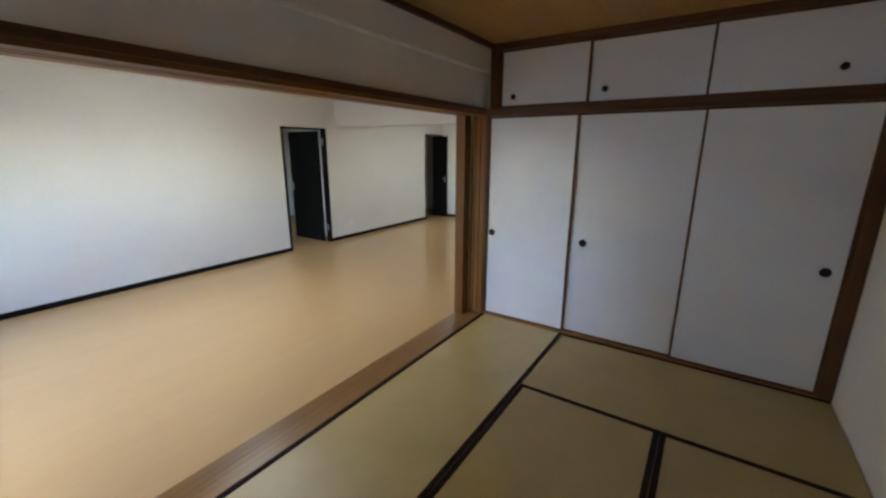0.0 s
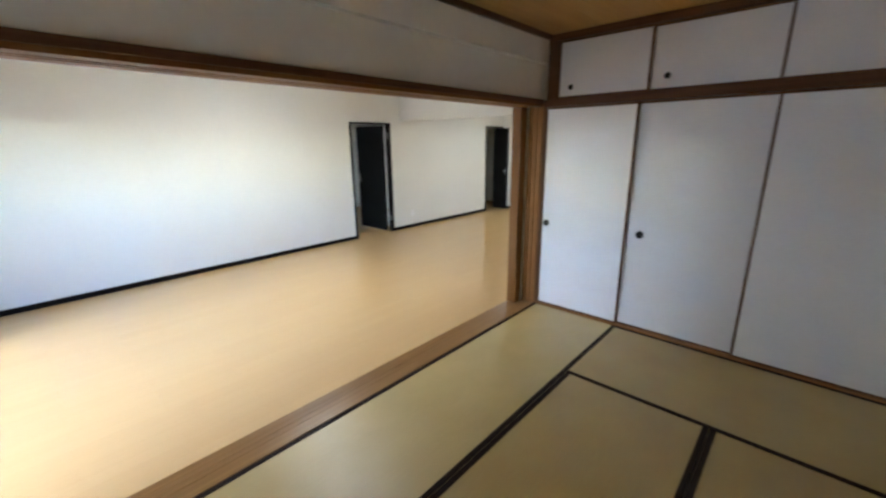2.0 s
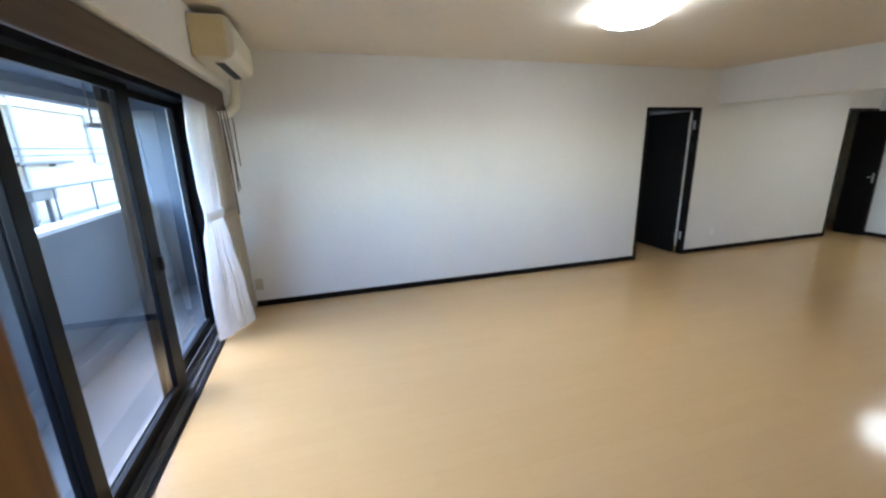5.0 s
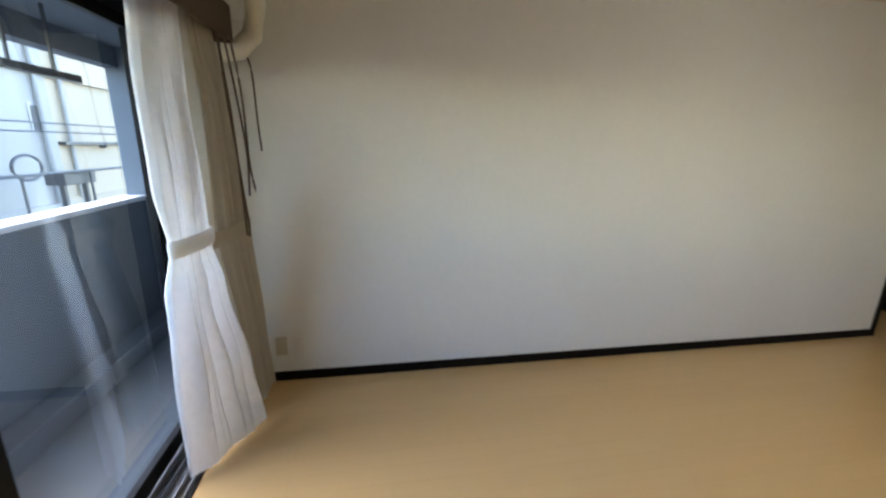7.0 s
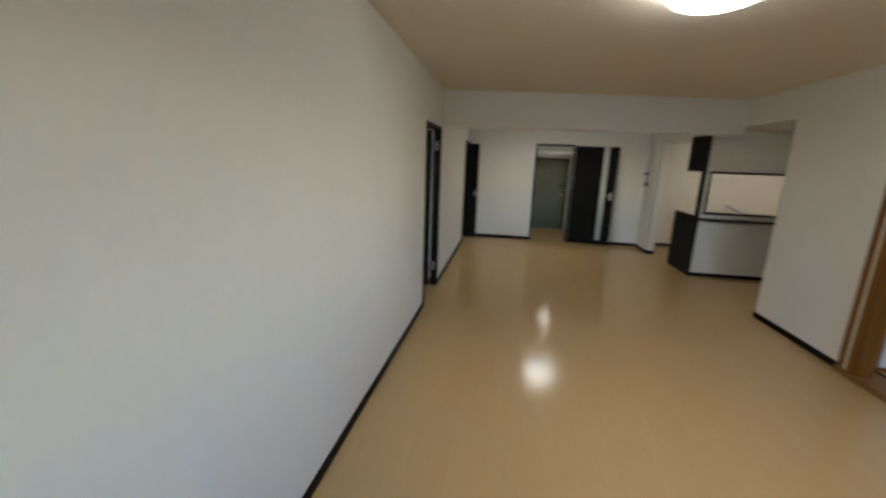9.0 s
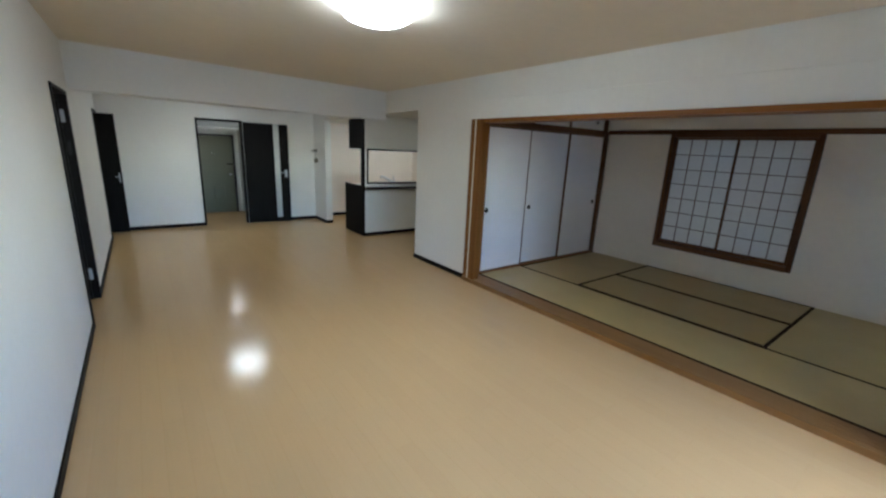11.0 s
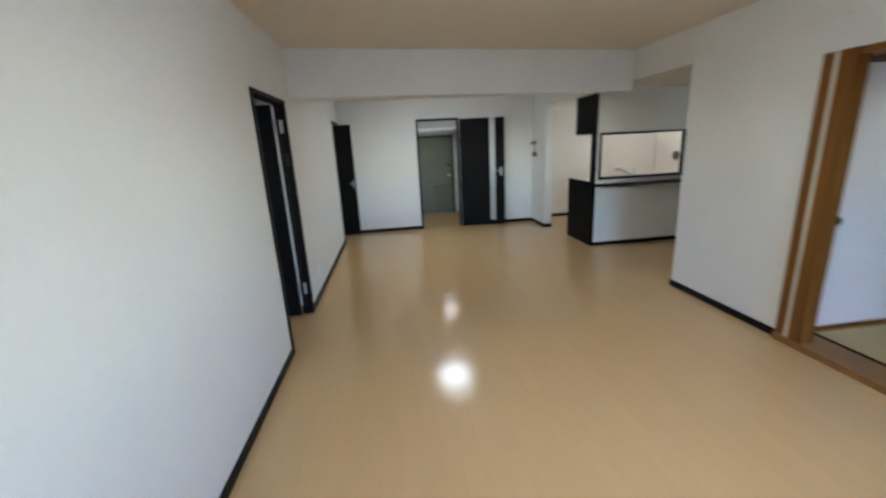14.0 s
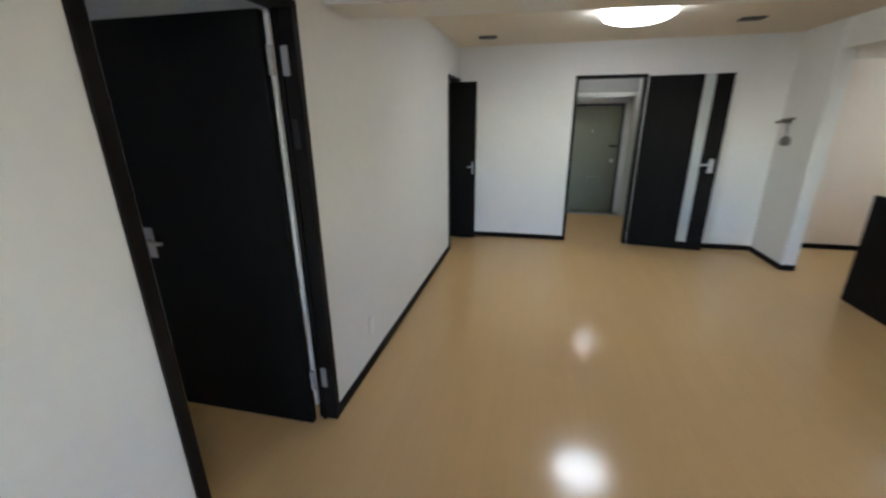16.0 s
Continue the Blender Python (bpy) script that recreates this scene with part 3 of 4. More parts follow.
def door_hall():
    """Hall door swung right round against the wall, with a narrow frosted slit."""
    d = thing("door_3", (HX1, FY, 0), "dark stained door with a frosted glass slit, swung open against the wall", "door", kind="structure")
    f = bmesh.new()
    box(f, 1.345, HX0 + 0.003, FY - 0.012, FY + 0.125, 0, 1.955, 0.003)
    box(f, HX1 - 0.003, 2.108, FY - 0.012, FY + 0.125, 0, 1.955, 0.003)
    box(f, HX0 + 0.003, HX1 - 0.003, FY - 0.012, FY + 0.125, HH - 0.003, 1.955, 0.003)
    part("frame", f, BLACKTRIM, d, "dark stained door frame")
    a = radians(-7)
    turn = Matrix.Translation((2.112, FY - 0.030, 0)) @ Matrix.Rotation(a, 4, "Z")

    def at(name, bm, mat, parent, label=""):
        bm.transform(turn)
        return part(name, bm, mat, parent, label)
    leaf = at("leaf", B(0, 0.53, -0.018, 0.018, 0.012, 1.93, 0.003), BLACK, d)
    at("stile", B(0.632, 0.80, -0.018, 0.018, 0.012, 1.93, 0.003), BLACK, d)
    at("slit_pane", B(0.53, 0.632, -0.006, 0.006, 0.10, 1.93), FROST, leaf, "narrow frosted glass slit")
    at("bottom_rail", B(0.53, 0.632, -0.017, 0.017, 0.012, 0.10), BLACK, leaf)
    bm = bmesh.new()
    p = Vector((0.735, -0.018, 1.0))
    tube(bm, [p, p + Vector((0, -0.045, 0)), p + Vector((-0.012, -0.052, 0)), p + Vector((-0.115, -0.052, 0))], 0.009, 10)
    box(bm, 0.71, 0.76, -0.024, -0.018, 0.91, 1.06, 0.002)
    at("handle", bm, NICKEL, d, "silver lever handle with a back plate")
    for z in (0.25, 1.70):
        part("hinge", tube(bmesh.new(), [(2.112, FY - 0.022, z - 0.05), (2.112, FY - 0.022, z + 0.05)], 0.008, 10), STEEL, d, "silver butt hinge")


door_hall()


def door_front():
    d = thing("door_4", (1.86, 10.62, -0.11), "grey-green painted steel front door with a mail box", "door", kind="structure")
    f = bmesh.new()
    for x0, x1, z0, z1 in ((1.42, 1.46, -0.11, 1.71), (2.29, 2.33, -0.11, 1.71), (1.46, 2.29, 1.67, 1.71)):
        box(f, x0, x1, 10.60, 10.70, z0, z1, 0.003)
    part("frame", f, GREYMETAL, d, "dark grey steel frame")
    leaf = part("leaf", B(1.462, 2.288, 10.63, 10.67, -0.10, 1.668, 0.003), STEELDOOR, d)
    part("mail_box", B(1.84, 2.06, 10.59, 10.63, 0.22, 0.52, 0.012), STEELDOOR, leaf, "grey-green mail box flap")
    bm = bmesh.new()
    lathe(bm, [(0.028, 0.0), (0.028, -0.03), (0.022, -0.055), (0.008, -0.06)], (2.21, 10.63, 0.79), "y", 16)
    part("knob", bm, STEEL, leaf, "steel door knob", True)
    part("chain_lock", B(2.15, 2.27, 10.605, 10.63, 1.02, 1.05, 0.004), PULL, leaf, "dark door chain bar")
    part("peephole", lathe(bmesh.new(), [(0.012, 0.0), (0.010, -0.006)], (1.86, 10.63, 1.28), "y", 12), STEEL, leaf)


door_front()
solid("shelf_rail", B(1.26, 2.40, 10.24, 10.30, 1.80, 1.86, 0.004), HALLWALL, "pale rail above the front door", "rail")


# ---- lamps ----
def ceiling_lamp(name, x, y, z, r, label, mat):
    d = thing(name, (x, y, z), label, "ceiling lamp")
    part("base", lathe(bmesh.new(), [(r * 0.80, 0.0), (r * 0.84, -0.012), (r * 0.84, -0.03), (r * 0.5, -0.032)], (x, y, z), "z", 48), PLASTIC, d, "white plastic base", True)
    prof = [(r * 0.985, -0.028), (r, -0.042)] + [(r * math.cos(a), -0.042 - 0.068 * math.sin(a)) for a in [math.pi / 2 * k / 9 for k in range(1, 9)]] + [(0.01, -0.11)]
    part("shade", lathe(bmesh.new(), prof, (x, y, z), "z", 48), mat, d, "lit milky plastic dome", True)


ceiling_lamp("ceiling_lamp", 1.71, 2.17, CZ, 0.216, "round milky dome ceiling lamp, switched on", LAMP)
ceiling_lamp("ceiling_lamp", 1.65, 6.95, CZ2, 0.265, "smaller round milky dome ceiling lamp, switched on", LAMP_SMALL)
ceiling_lamp("ceiling_lamp", 1.98, 9.75, 2.30, 0.115, "small round hall ceiling lamp, switched on", LAMP_HALL)


def strip_lamp(x0, x1, y, z, glow, r):
    d = thing("kitchen_lamp", (x0, y, z), "long fluorescent kitchen lamp on the low ceiling", "ceiling lamp", "kitchen lamps")
    part("housing", B(x0, x1, y - 0.05, y + 0.05, z - 0.035, z, 0.006), PLASTIC, d)
    part("fluorescent_tube", tube(bmesh.new(), [(x0 + 0.04, y, z - 0.055), (x1 - 0.04, y, z - 0.055)], r, 14), glow, d, "lit fluorescent tube", True)


strip_lamp(5.35, 5.95, 5.80, NZ, TUBE, 0.030)
strip_lamp(4.85, 5.55, 7.45, KZ, TUBE_KITCHEN, 0.042)


def ceiling_vent(x, y):
    d = thing("ceiling_vent", (x, y, CZ2), "small brown slotted ceiling air vent", "vent", "ceiling air vents")
    f = bmesh.new()
    for a in ((x - 0.09, x + 0.09, y - 0.055, y - 0.043), (x - 0.09, x + 0.09, y + 0.043, y + 0.055), (x - 0.09, x - 0.078, y - 0.043, y + 0.043), (x + 0.078, x + 0.09, y - 0.043, y + 0.043)):
        box(f, *a, CZ2 - 0.014, CZ2)
    part("frame", f, GREYMETAL, d)
    for k in range(5):
        yy = y - 0.034 + 0.017 * k
        part("slat", B(x - 0.078, x + 0.078, yy - 0.005, yy + 0.005, CZ2 - 0.011, CZ2 - 0.001), GREYMETAL, d)


ceiling_vent(0.40, 7.80)
ceiling_vent(2.67, 7.56)


# ---- tatami room joinery ----
def sliding_opening():
    d = thing("sliding_door_frame", (3.72, 1.5, 0), "cedar frame of the wide sliding door opening", "door frame", kind="structure")
    s = bmesh.new()
    box(s, 3.597, 3.655, OY0, 3.47, 0.0, 0.052, 0.003)
    for x0, x1, z in ((3.655, 3.690, 0.052), (3.690, 3.706, 0.0505), (3.706, 3.735, 0.052), (3.735, 3.751, 0.0505), (3.751, 3.828, 0.052)):
        box(s, x0, x1, OY0, 3.47, 0.0, z)
    part("sill", s, WOOD_Y, d, "worn glossy cedar sill with sliding grooves")
    h = bmesh.new()
    for x0, x1, z0 in ((3.615, 3.690, 1.912), (3.690, 3.706, 1.926), (3.706, 3.735, 1.912), (3.735, 3.751, 1.926), (3.751, 3.828, 1.912)):
        box(h, x0, x1, OY0 + 0.05, 3.257 if x1 < 3.70 else 3.374, z0, 1.952)
    part("head_rail", h, WOOD_HEAD, d)
    part("head_trim", B(3.8285, 3.838, OY0, 3.385, 1.934, 1.972, 0.002), DARKWOOD_Y, d, "dark cedar strip along the head rail")
    part("near_post", B(3.615, 3.828, OY0, OY0 + 0.052, 0.054, 1.952, 0.003), WOOD_Z, d)
    part("far_post", B(3.600, 3.692, 3.258, 3.363, 0.054, 1.952, 0.003), WOOD_Z, d, "broad cedar door post")
    part("pale_strip", B(3.606, 3.692, 3.364, 3.391, 0.054, 1.952), CREAMPLASTIC, d, "pale edge strip on the post")
    part("casing", B(3.615, LX + 0.09, 3.3995, 3.470, 0.054, 1.952, 0.003), WOOD_Z, d, "cedar casing board")
    part("casing_edge", B(3.606, 3.692, 3.392, 3.399, 0.054, 1.952), WOOD_Z, d)
    p = bmesh.new()
    for x0, x1, y0 in ((3.693, 3.730, 3.386), (3.740, 3.780, 3.386), (3.790, 3.831, 3.388)):
        box(p, x0, x1, y0, 3.398, 0.054, 1.952)
    box(p, 3.732, 3.831, 3.399, 3.470, 0.054, 1.952)
    part("grooved_post", p, WOOD_POST, d, "darker grooved post for the sliding doors")


sliding_opening()


def mat(x0, x1, y0, y1, long_y, rush=RUSH, label="straw-coloured woven rush floor mat with dark cloth borders"):
    d = thing("tatami_mat", ((x0 + x1) / 2, (y0 + y1) / 2, 0), label, "tatami mat", "tatami mats")
    g, hw = 0.002, 0.031
    body = mesh("rush_top", B(-(x1 - x0) / 2 + g, (x1 - x0) / 2 - g, -(y1 - y0) / 2 + g, (y1 - y0) / 2 - g, 0, TZ, 0.004), rush)
    if long_y is False:
        body.transform(Matrix.Rotation(radians(90), 4, "Z"))
    ob = new("rush_top", body)
    ob.parent = d
    if long_y is False:
        ob.matrix_basis = Matrix.Rotation(radians(-90), 4, "Z")
    for k in (0, 1):
        if long_y:
            a = x0 + g if k == 0 else x1 - g - hw
            bm = B(a, a + hw, y0 + g, y1 - g, TZ - 0.002, TZ + 0.002)
        else:
            a = y0 + g if k == 0 else y1 - g - hw
            bm = B(x0 + g, x1 - g, a, a + hw, TZ - 0.002, TZ + 0.002)
        part("cloth_border", bm, HERI, d, "dark brown cloth border")


MX = (3.832, 4.640, 5.500, 6.384)
MY = (-0.41, 0.60, 1.51, 2.445, 3.405)
# same rush as the others, with its sheen painted in as a paler tone
mat(MX[0], MX[1], MY[0], MY[4], True, RUSH_SHEEN, "long rush floor mat beside the sliding door sill, coloured paler for its sheen")
mat(MX[1], MX[3], MY[3], MY[4], False)
mat(MX[1], MX[2], MY[1], MY[3], True)
mat(MX[2], MX[3], MY[1], MY[3], True)
mat(MX[1], MX[3], MY[0], MY[1], False)
structure("mat_edge_board", B(3.832, 6.384, TY0, MY[0], 0.0, TZ - 0.004), WOOD_X, "cedar filler board at the edge of the mats", "trim")


def closet_frame():
    d = thing("closet_frame", (5.1, TY1, 0), "dark cedar frame of the built-in closet", "closet frame", kind="structure")
    part("sill", B(3.832, 6.388, 3.408, 3.50, 0.0, TZ + 0.012, 0.002), WOOD_X, d)
    part("middle_rail", B(3.832, 6.388, 3.398, 3.50, 1.905, 1.968, 0.003), DARKWOOD_X, d)
    part("top_rail", B(3.80, 6.33, 3.398, 3.50, 2.425, TC, 0.003), DARKWOOD_X, d)
    part("end_post", B(6.312, 6.388, 3.394, 3.50, TZ + 0.012, 1.905, 0.003), DARKWOOD_Z, d)
    part("upper_end_post", B(6.28, 6.34, 3.394, 3.50, 1.968, 2.425, 0.003), DARKWOOD_Z, d)
    part("upper_post", B(3.857, 3.945, 3.394, 3.50, 1.968, 2.425, 0.003), DARKWOOD_Z, d)
    part("start_post", B(3.832, 3.850, 3.400, 3.50, TZ + 0.012, 1.905, 0.002), DARKWOOD_Z, d)


closet_frame()
structure("closet_back", B(3.80, 6.39, 3.502, 3.53, 0.0, 2.5), PLASTER, "plain back of the closet front", "wall")
structure("closet_side_patch", B(3.742, 3.832, 3.475, 3.50, 0.0, 2.26), PLASTER, "plain wall end beside the closet", "wall")


def fusuma(x0, x1, z0, z1, y, px, pz, label, r):
    d = thing("closet_door", ((x0 + x1) / 2, y, z0), label, "sliding door", "closet sliding doors")
    e = 0.016
    part("paper_panel", B(x0 + e, x1 - e, y - 0.006, y + 0.008, z0 + e, z1 - e), FUSUMA, d)
    f = bmesh.new()
    box(f, x0, x0 + e, y - 0.010, y + 0.010, z0, z1, 0.002)
    box(f, x1 - e, x1, y - 0.010, y + 0.010, z0, z1, 0.002)
    box(f, x0 + e, x1 - e, y - 0.010, y + 0.010, z0, z0 + e)
    box(f, x0 + e, x1 - e, y - 0.010, y + 0.010, z1 - e, z1)
    part("edge_frame", f, DARKWOOD_Z, d, "thin dark lacquered edge")
    part("finger_pull", lathe(bmesh.new(), [(r, 0.004), (r, -0.011), (r * 0.84, -0.012), (r * 0.78, -0.0072), (0.002, -0.0072)], (px, y, pz), "y", 20), PULL, d, "round black finger pull", True)


big, small = "white papered sliding closet door with a round black pull", "small white papered upper closet door with a black pull"
fusuma(3.850, 4.628, 0.064, 1.903, 3.430, 3.905, 0.875, big, 0.030)
fusuma(4.612, 5.470, 0.064, 1.903, 3.454, 4.730, 0.875, big, 0.030)
fusuma(5.454, 6.312, 0.064, 1.903, 3.430, 6.215, 0.890, big, 0.030)
fusuma(3.945, 4.680, 1.970, 2.423, 3.430, 4.060, 2.055, small, 0.022)
fusuma(4.664, 5.452, 1.970, 2.423, 3.454, 4.790, 2.070, small, 0.022)
fusuma(5.436, 6.280, 1.970, 2.423, 3.430, 6.085, 2.090, small, 0.022)


def picture_rail():
    structure("trim_rail_east", B(TX1 - 0.022, TX1, TY0, 3.394, 1.935, 1.995, 0.003), DARKWOOD_Y, "dark cedar rail along the wall", "trim")
    structure("trim_rail_south", B(TX0, TX1 - 0.022, TY0, TY0 + 0.022, 1.935, 1.995, 0.003), DARKWOOD_X, "dark cedar rail along the wall", "trim")
    structure("trim_ceiling_west", B(TX0 + 0.055, TX0 + 0.085, TY0, 3.394, 2.44, TC, 0.003), DARKWOOD_Y, "dark cedar cornice strip", "trim")
    structure("trim_ceiling_east", B(TX1 - 0.09, TX1 - 0.06, TY0, 3.394, 2.44, TC, 0.003), DARKWOOD_Y, "dark cedar cornice strip", "trim")


picture_rail()


def shoji_window(name, m, width, z0, z1, cols, rows, label):
    """Two paper sashes in a cedar frame. Built along local x, facing local -y, then set in place by m."""
    d = new(name)
    tagged(d, label, "paper window", kind="structure")
    d.matrix_world = m

    def put(nm, bm, mt, parent, lab=""):
        ob = new(nm, mesh(nm, bm, mt))
        ob.parent = parent
        if lab:
            tagged(ob, lab)
        return ob
    fw = 0.065
    put("jamb", B(-0.05, 0.004, -0.022, 0.11, z0 - fw, z1 + 0.035, 0.004), DARKWOOD_Z, d)
    put("jamb", B(width - 0.004, width + 0.05, -0.022, 0.11, z0 - fw, z1 + 0.035, 0.004), DARKWOOD_Z, d)
    put("sill", B(0.004, width - 0.004, -0.034, 0.11, z0 - fw, z0 + 0.004, 0.003), DARKWOOD_X, d)
    put("head", B(0.004, width - 0.004, -0.028, 0.11, z1 - 0.004, z1 + 0.035, 0.003), DARKWOOD_X, d)
    half = width / 2
    st = 0.026
    for k in (0, 1):
        x0 = 0.006 if k == 0 else half - 0.012
        x1 = half + 0.012 if k == 0 else width - 0.006
        y = 0.030 if k == 0 else 0.002
        f = bmesh.new()
        box(f, x0, x0 + st, y, y + 0.024, z0 + 0.006, z1 - 0.006, 0.002)
        box(f, x1 - st, x1, y, y + 0.024, z0 + 0.006, z1 - 0.006, 0.002)
        box(f, x0 + st, x1 - st, y, y + 0.024, z0 + 0.006, z0 + 0.042)
        box(f, x0 + st, x1 - st, y, y + 0.024, z1 - 0.032, z1 - 0.006)
        sash = put("sash", f, DARKWOOD_Z, d)
        a0, a1, b0, b1 = x0 + st, x1 - st, z0 + 0.042, z1 - 0.032
        for i in range(1, cols):
            c = a0 + (a1 - a0) * i / cols
            put("bar", B(c - 0.0042, c + 0.0042, y + 0.005, y + 0.017, b0, b1), DARKWOOD_Z, sash)
        for j in range(1, rows):
            c = b0 + (b1 - b0) * j / rows
            put("bar", B(a0, a1, y + 0.006, y + 0.016, c - 0.0042, c + 0.0042), DARKWOOD_X, sash)
        if k == 1:
            put("finger_pull", B(x1 - st + 0.005, x1 - 0.005, y - 0.003, y + 0.001, 1.08, 1.17, 0.001), PULL, sash, "small dark finger pull")
        put("paper", B(a0, a1, y + 0.0172, y + 0.0182, b0, b1), PAPER, sash, "translucent white paper")
    return d


shoji_window("window_2", pose(TX1, SY1, 0, 0, 0, -90), SY1 - SY0, SZ0, SZ1, 4, 7, "two paper sashes with a fine grid in a dark cedar frame")
shoji_window("window_3", pose(QX1, TY0, 0, 0, 0, 180), QX1 - QX0, QZ0, QZ1, 5, 7, "bright paper sashes on the balcony side in a cedar frame")


def switch_plate():
    d = thing("light_switch", (TX0, -0.45, 1.35), "white plastic light switch plate on the wall", "light switch")
    part("plate", B(TX0, TX0 + 0.016, -0.482, -0.407, 1.285, 1.415, 0.005), PLASTIC, d)
    part("rocker", B(TX0 + 0.016, TX0 + 0.024, -0.470, -0.420, 1.30, 1.40, 0.003), PLASTIC, d)


switch_plate()


# ---- balcony window of the living room ----
def balcony_window():
    d = thing("window_1", (WX0, -0.95, 0), "sliding glass balcony door in dark bronze aluminium", "window", kind="structure")
    f = bmesh.new()
    box(f, WX0, WX0 + 0.045, -1.06, WY + 0.008, 0.03, WZ, 0.003)
    box(f, WX1 - 0.045, WX1, -1.06, WY + 0.008, 0.03, WZ, 0.003)
    box(f, WX0 + 0.045, WX1 - 0.045, -1.06, WY + 0.008, WZ - 0.05, WZ, 0.003)
    part("window_frame", f, ALU, d)
    t = bmesh.new()
    box(t, WX0, WX1, -1.08, WY + 0.015, -0.02, 0.012, 0.003)
    for y in (-0.895, -0.945, -0.985, -1.035):
        box(t, WX0 + 0.01, WX1 - 0.01, y - 0.004, y + 0.004, 0.012, 0.036)
    part("track", t, TRACK, d, "grey aluminium sliding track")
    part("threshold", B(WX0, WX1, WY + 0.015, WY + 0.04, -0.02, 0.008, 0.002), BLACKTRIM, d, "dark threshold strip")
    for x0, x1, y, wl in ((WX0 + 0.046, 1.56, -1.01, 0.075), (1.41, 2.53, -0.945, 0.16), (2.40, WX1 - 0.046, -1.01, 0.09)):
        s = bmesh.new()
        box(s, x0, x0 + wl, y - 0.016, y + 0.016, 0.038, WZ - 0.052, 0.003)
        box(s, x1 - 0.09, x1, y - 0.016, y + 0.016, 0.038, WZ - 0.052, 0.003)
        box(s, x0 + wl, x1 - 0.09, y - 0.016, y + 0.016, 0.038, 0.12, 0.003)
        box(s, x0 + wl, x1 - 0.09, y - 0.016, y + 0.016, WZ - 0.10, WZ - 0.052, 0.003)
        sash = part("sash", s, ALU, d)
        g = bmesh.new()
        g.faces.new([g.verts.new(p) for p in ((x1 - 0.085, y, 0.115), (x0 + wl - 0.005, y, 0.115), (x0 + wl - 0.005, y, WZ - 0.095), (x1 - 0.085, y, WZ - 0.095))])
        me = bpy.data.meshes.new("pane")
        g.to_mesh(me)
        g.free()
        me.materials.append(GLASS)
        pane = tagged(new("pane", me), "clear bluish glass")
        pane.parent = sash
        pane.visible_shadow = False
    part("latch", B(1.452, 1.478, -0.929, -0.905, 0.86, 0.95, 0.004), PULL, d, "black crescent latch")


balcony_window()


def valance():
    d = thing("curtain_box", (1.6, -0.72, 1.97), "dark brown wooden curtain box over the balcony window", "curtain box")
    part("front_board", B(0.30, 3.50, -0.67, -0.65, 1.88, 2.03, 0.003), VALANCE, d)
    part("top_board", B(0.30, 3.50, WY, -0.67, 2.03, 2.048), VALANCE, d)
    part("end_board", B(0.30, 0.318, WY, -0.67, 1.88, 2.03), VALANCE, d)
    part("end_board", B(3.482, 3.50, WY, -0.67, 1.88, 2.03), VALANCE, d)
    part("curtain_rail", B(0.32, 3.48, -0.772, -0.752, 2.005, 2.025), PLASTIC, d, "white curtain rail")


valance()


def drape(name, keys, folds, depth, mat, parent, seed):
    """Hanging cloth: keys of (height, first x, last x, first y, last y, fold depth) from hem to top, waved into folds."""
    rng = random.Random(seed)
    phase = [rng.uniform(-0.5, 0.5) for _ in range(folds + 1)]
    cols, rows = folds * 12, 44
    bm = bmesh.new()
    grid = []
    zs = [k[0] for k in keys]
    for j in range(rows + 1):
        z = zs[0] + (zs[-1] - zs[0]) * j / rows
        i = max(q for q in range(len(keys) - 1) if zs[q] <= z + 1e-9)
        f = (z - zs[i]) / (zs[i + 1] - zs[i])
        f = f * f * (3 - 2 * f)
        a, b = keys[i], keys[i + 1]
        x0, x1, ya, yb, dp = [a[q] + (b[q] - a[q]) * f for q in (1, 2, 3, 4, 5)]
        row = []
        for c in range(cols + 1):
            u = c / cols
            k = u * folds
            ph = phase[int(min(k, folds - 1e-6))]
            wave = math.sin(2 * math.pi * k + 0.6 * ph) + 0.35 * math.sin(4.7 * math.pi * k + 3 * ph + z * 1.3)
            hem = 0.012 * math.sin(2 * math.pi * k + 0.8) if j == 0 else 0
            row.append(bm.verts.new((x0 + (x1 - x0) * u + 0.6 * dp * wave * (yb - ya) / 0.2 + 0.008 * math.sin(5 * z + 9 * u), ya + (yb - ya) * u + dp * wave, z + hem)))
        grid.append(row)
    for a, b in zip(grid, grid[1:]):
        for c in range(cols):
            bm.faces.new((a[c], a[c + 1], b[c + 1], b[c]))
    return part(name, bm, mat, parent, smooth=True)


def tie_band(cx, cy, rx, ry, skew, z0, mat_, parent, label):
    """Soft cloth band round a gathered curtain."""
    bm = bmesh.new()
    n = 28
    strips = []
    for k in range(n):
        ca, sa = math.cos(2 * math.pi * k / n), math.sin(2 * math.pi * k / n)
        strips.append([bm.verts.new((cx + (rx + o) * ca, cy + skew * ca + (ry + o) * sa, z0 + dz - 0.012 * ca)) for o, dz in ((-0.004, -0.034), (0.003, -0.019), (0.004, 0.0), (0.003, 0.022), (-0.004, 0.036))])
    for k in range(n):
        a, b = strips[k], strips[(k + 1) % n]
        for q in range(4):
            bm.faces.new((a[q], b[q], b[q + 1], a[q + 1]))
    part("tieback", bm, mat_, parent, label, True)


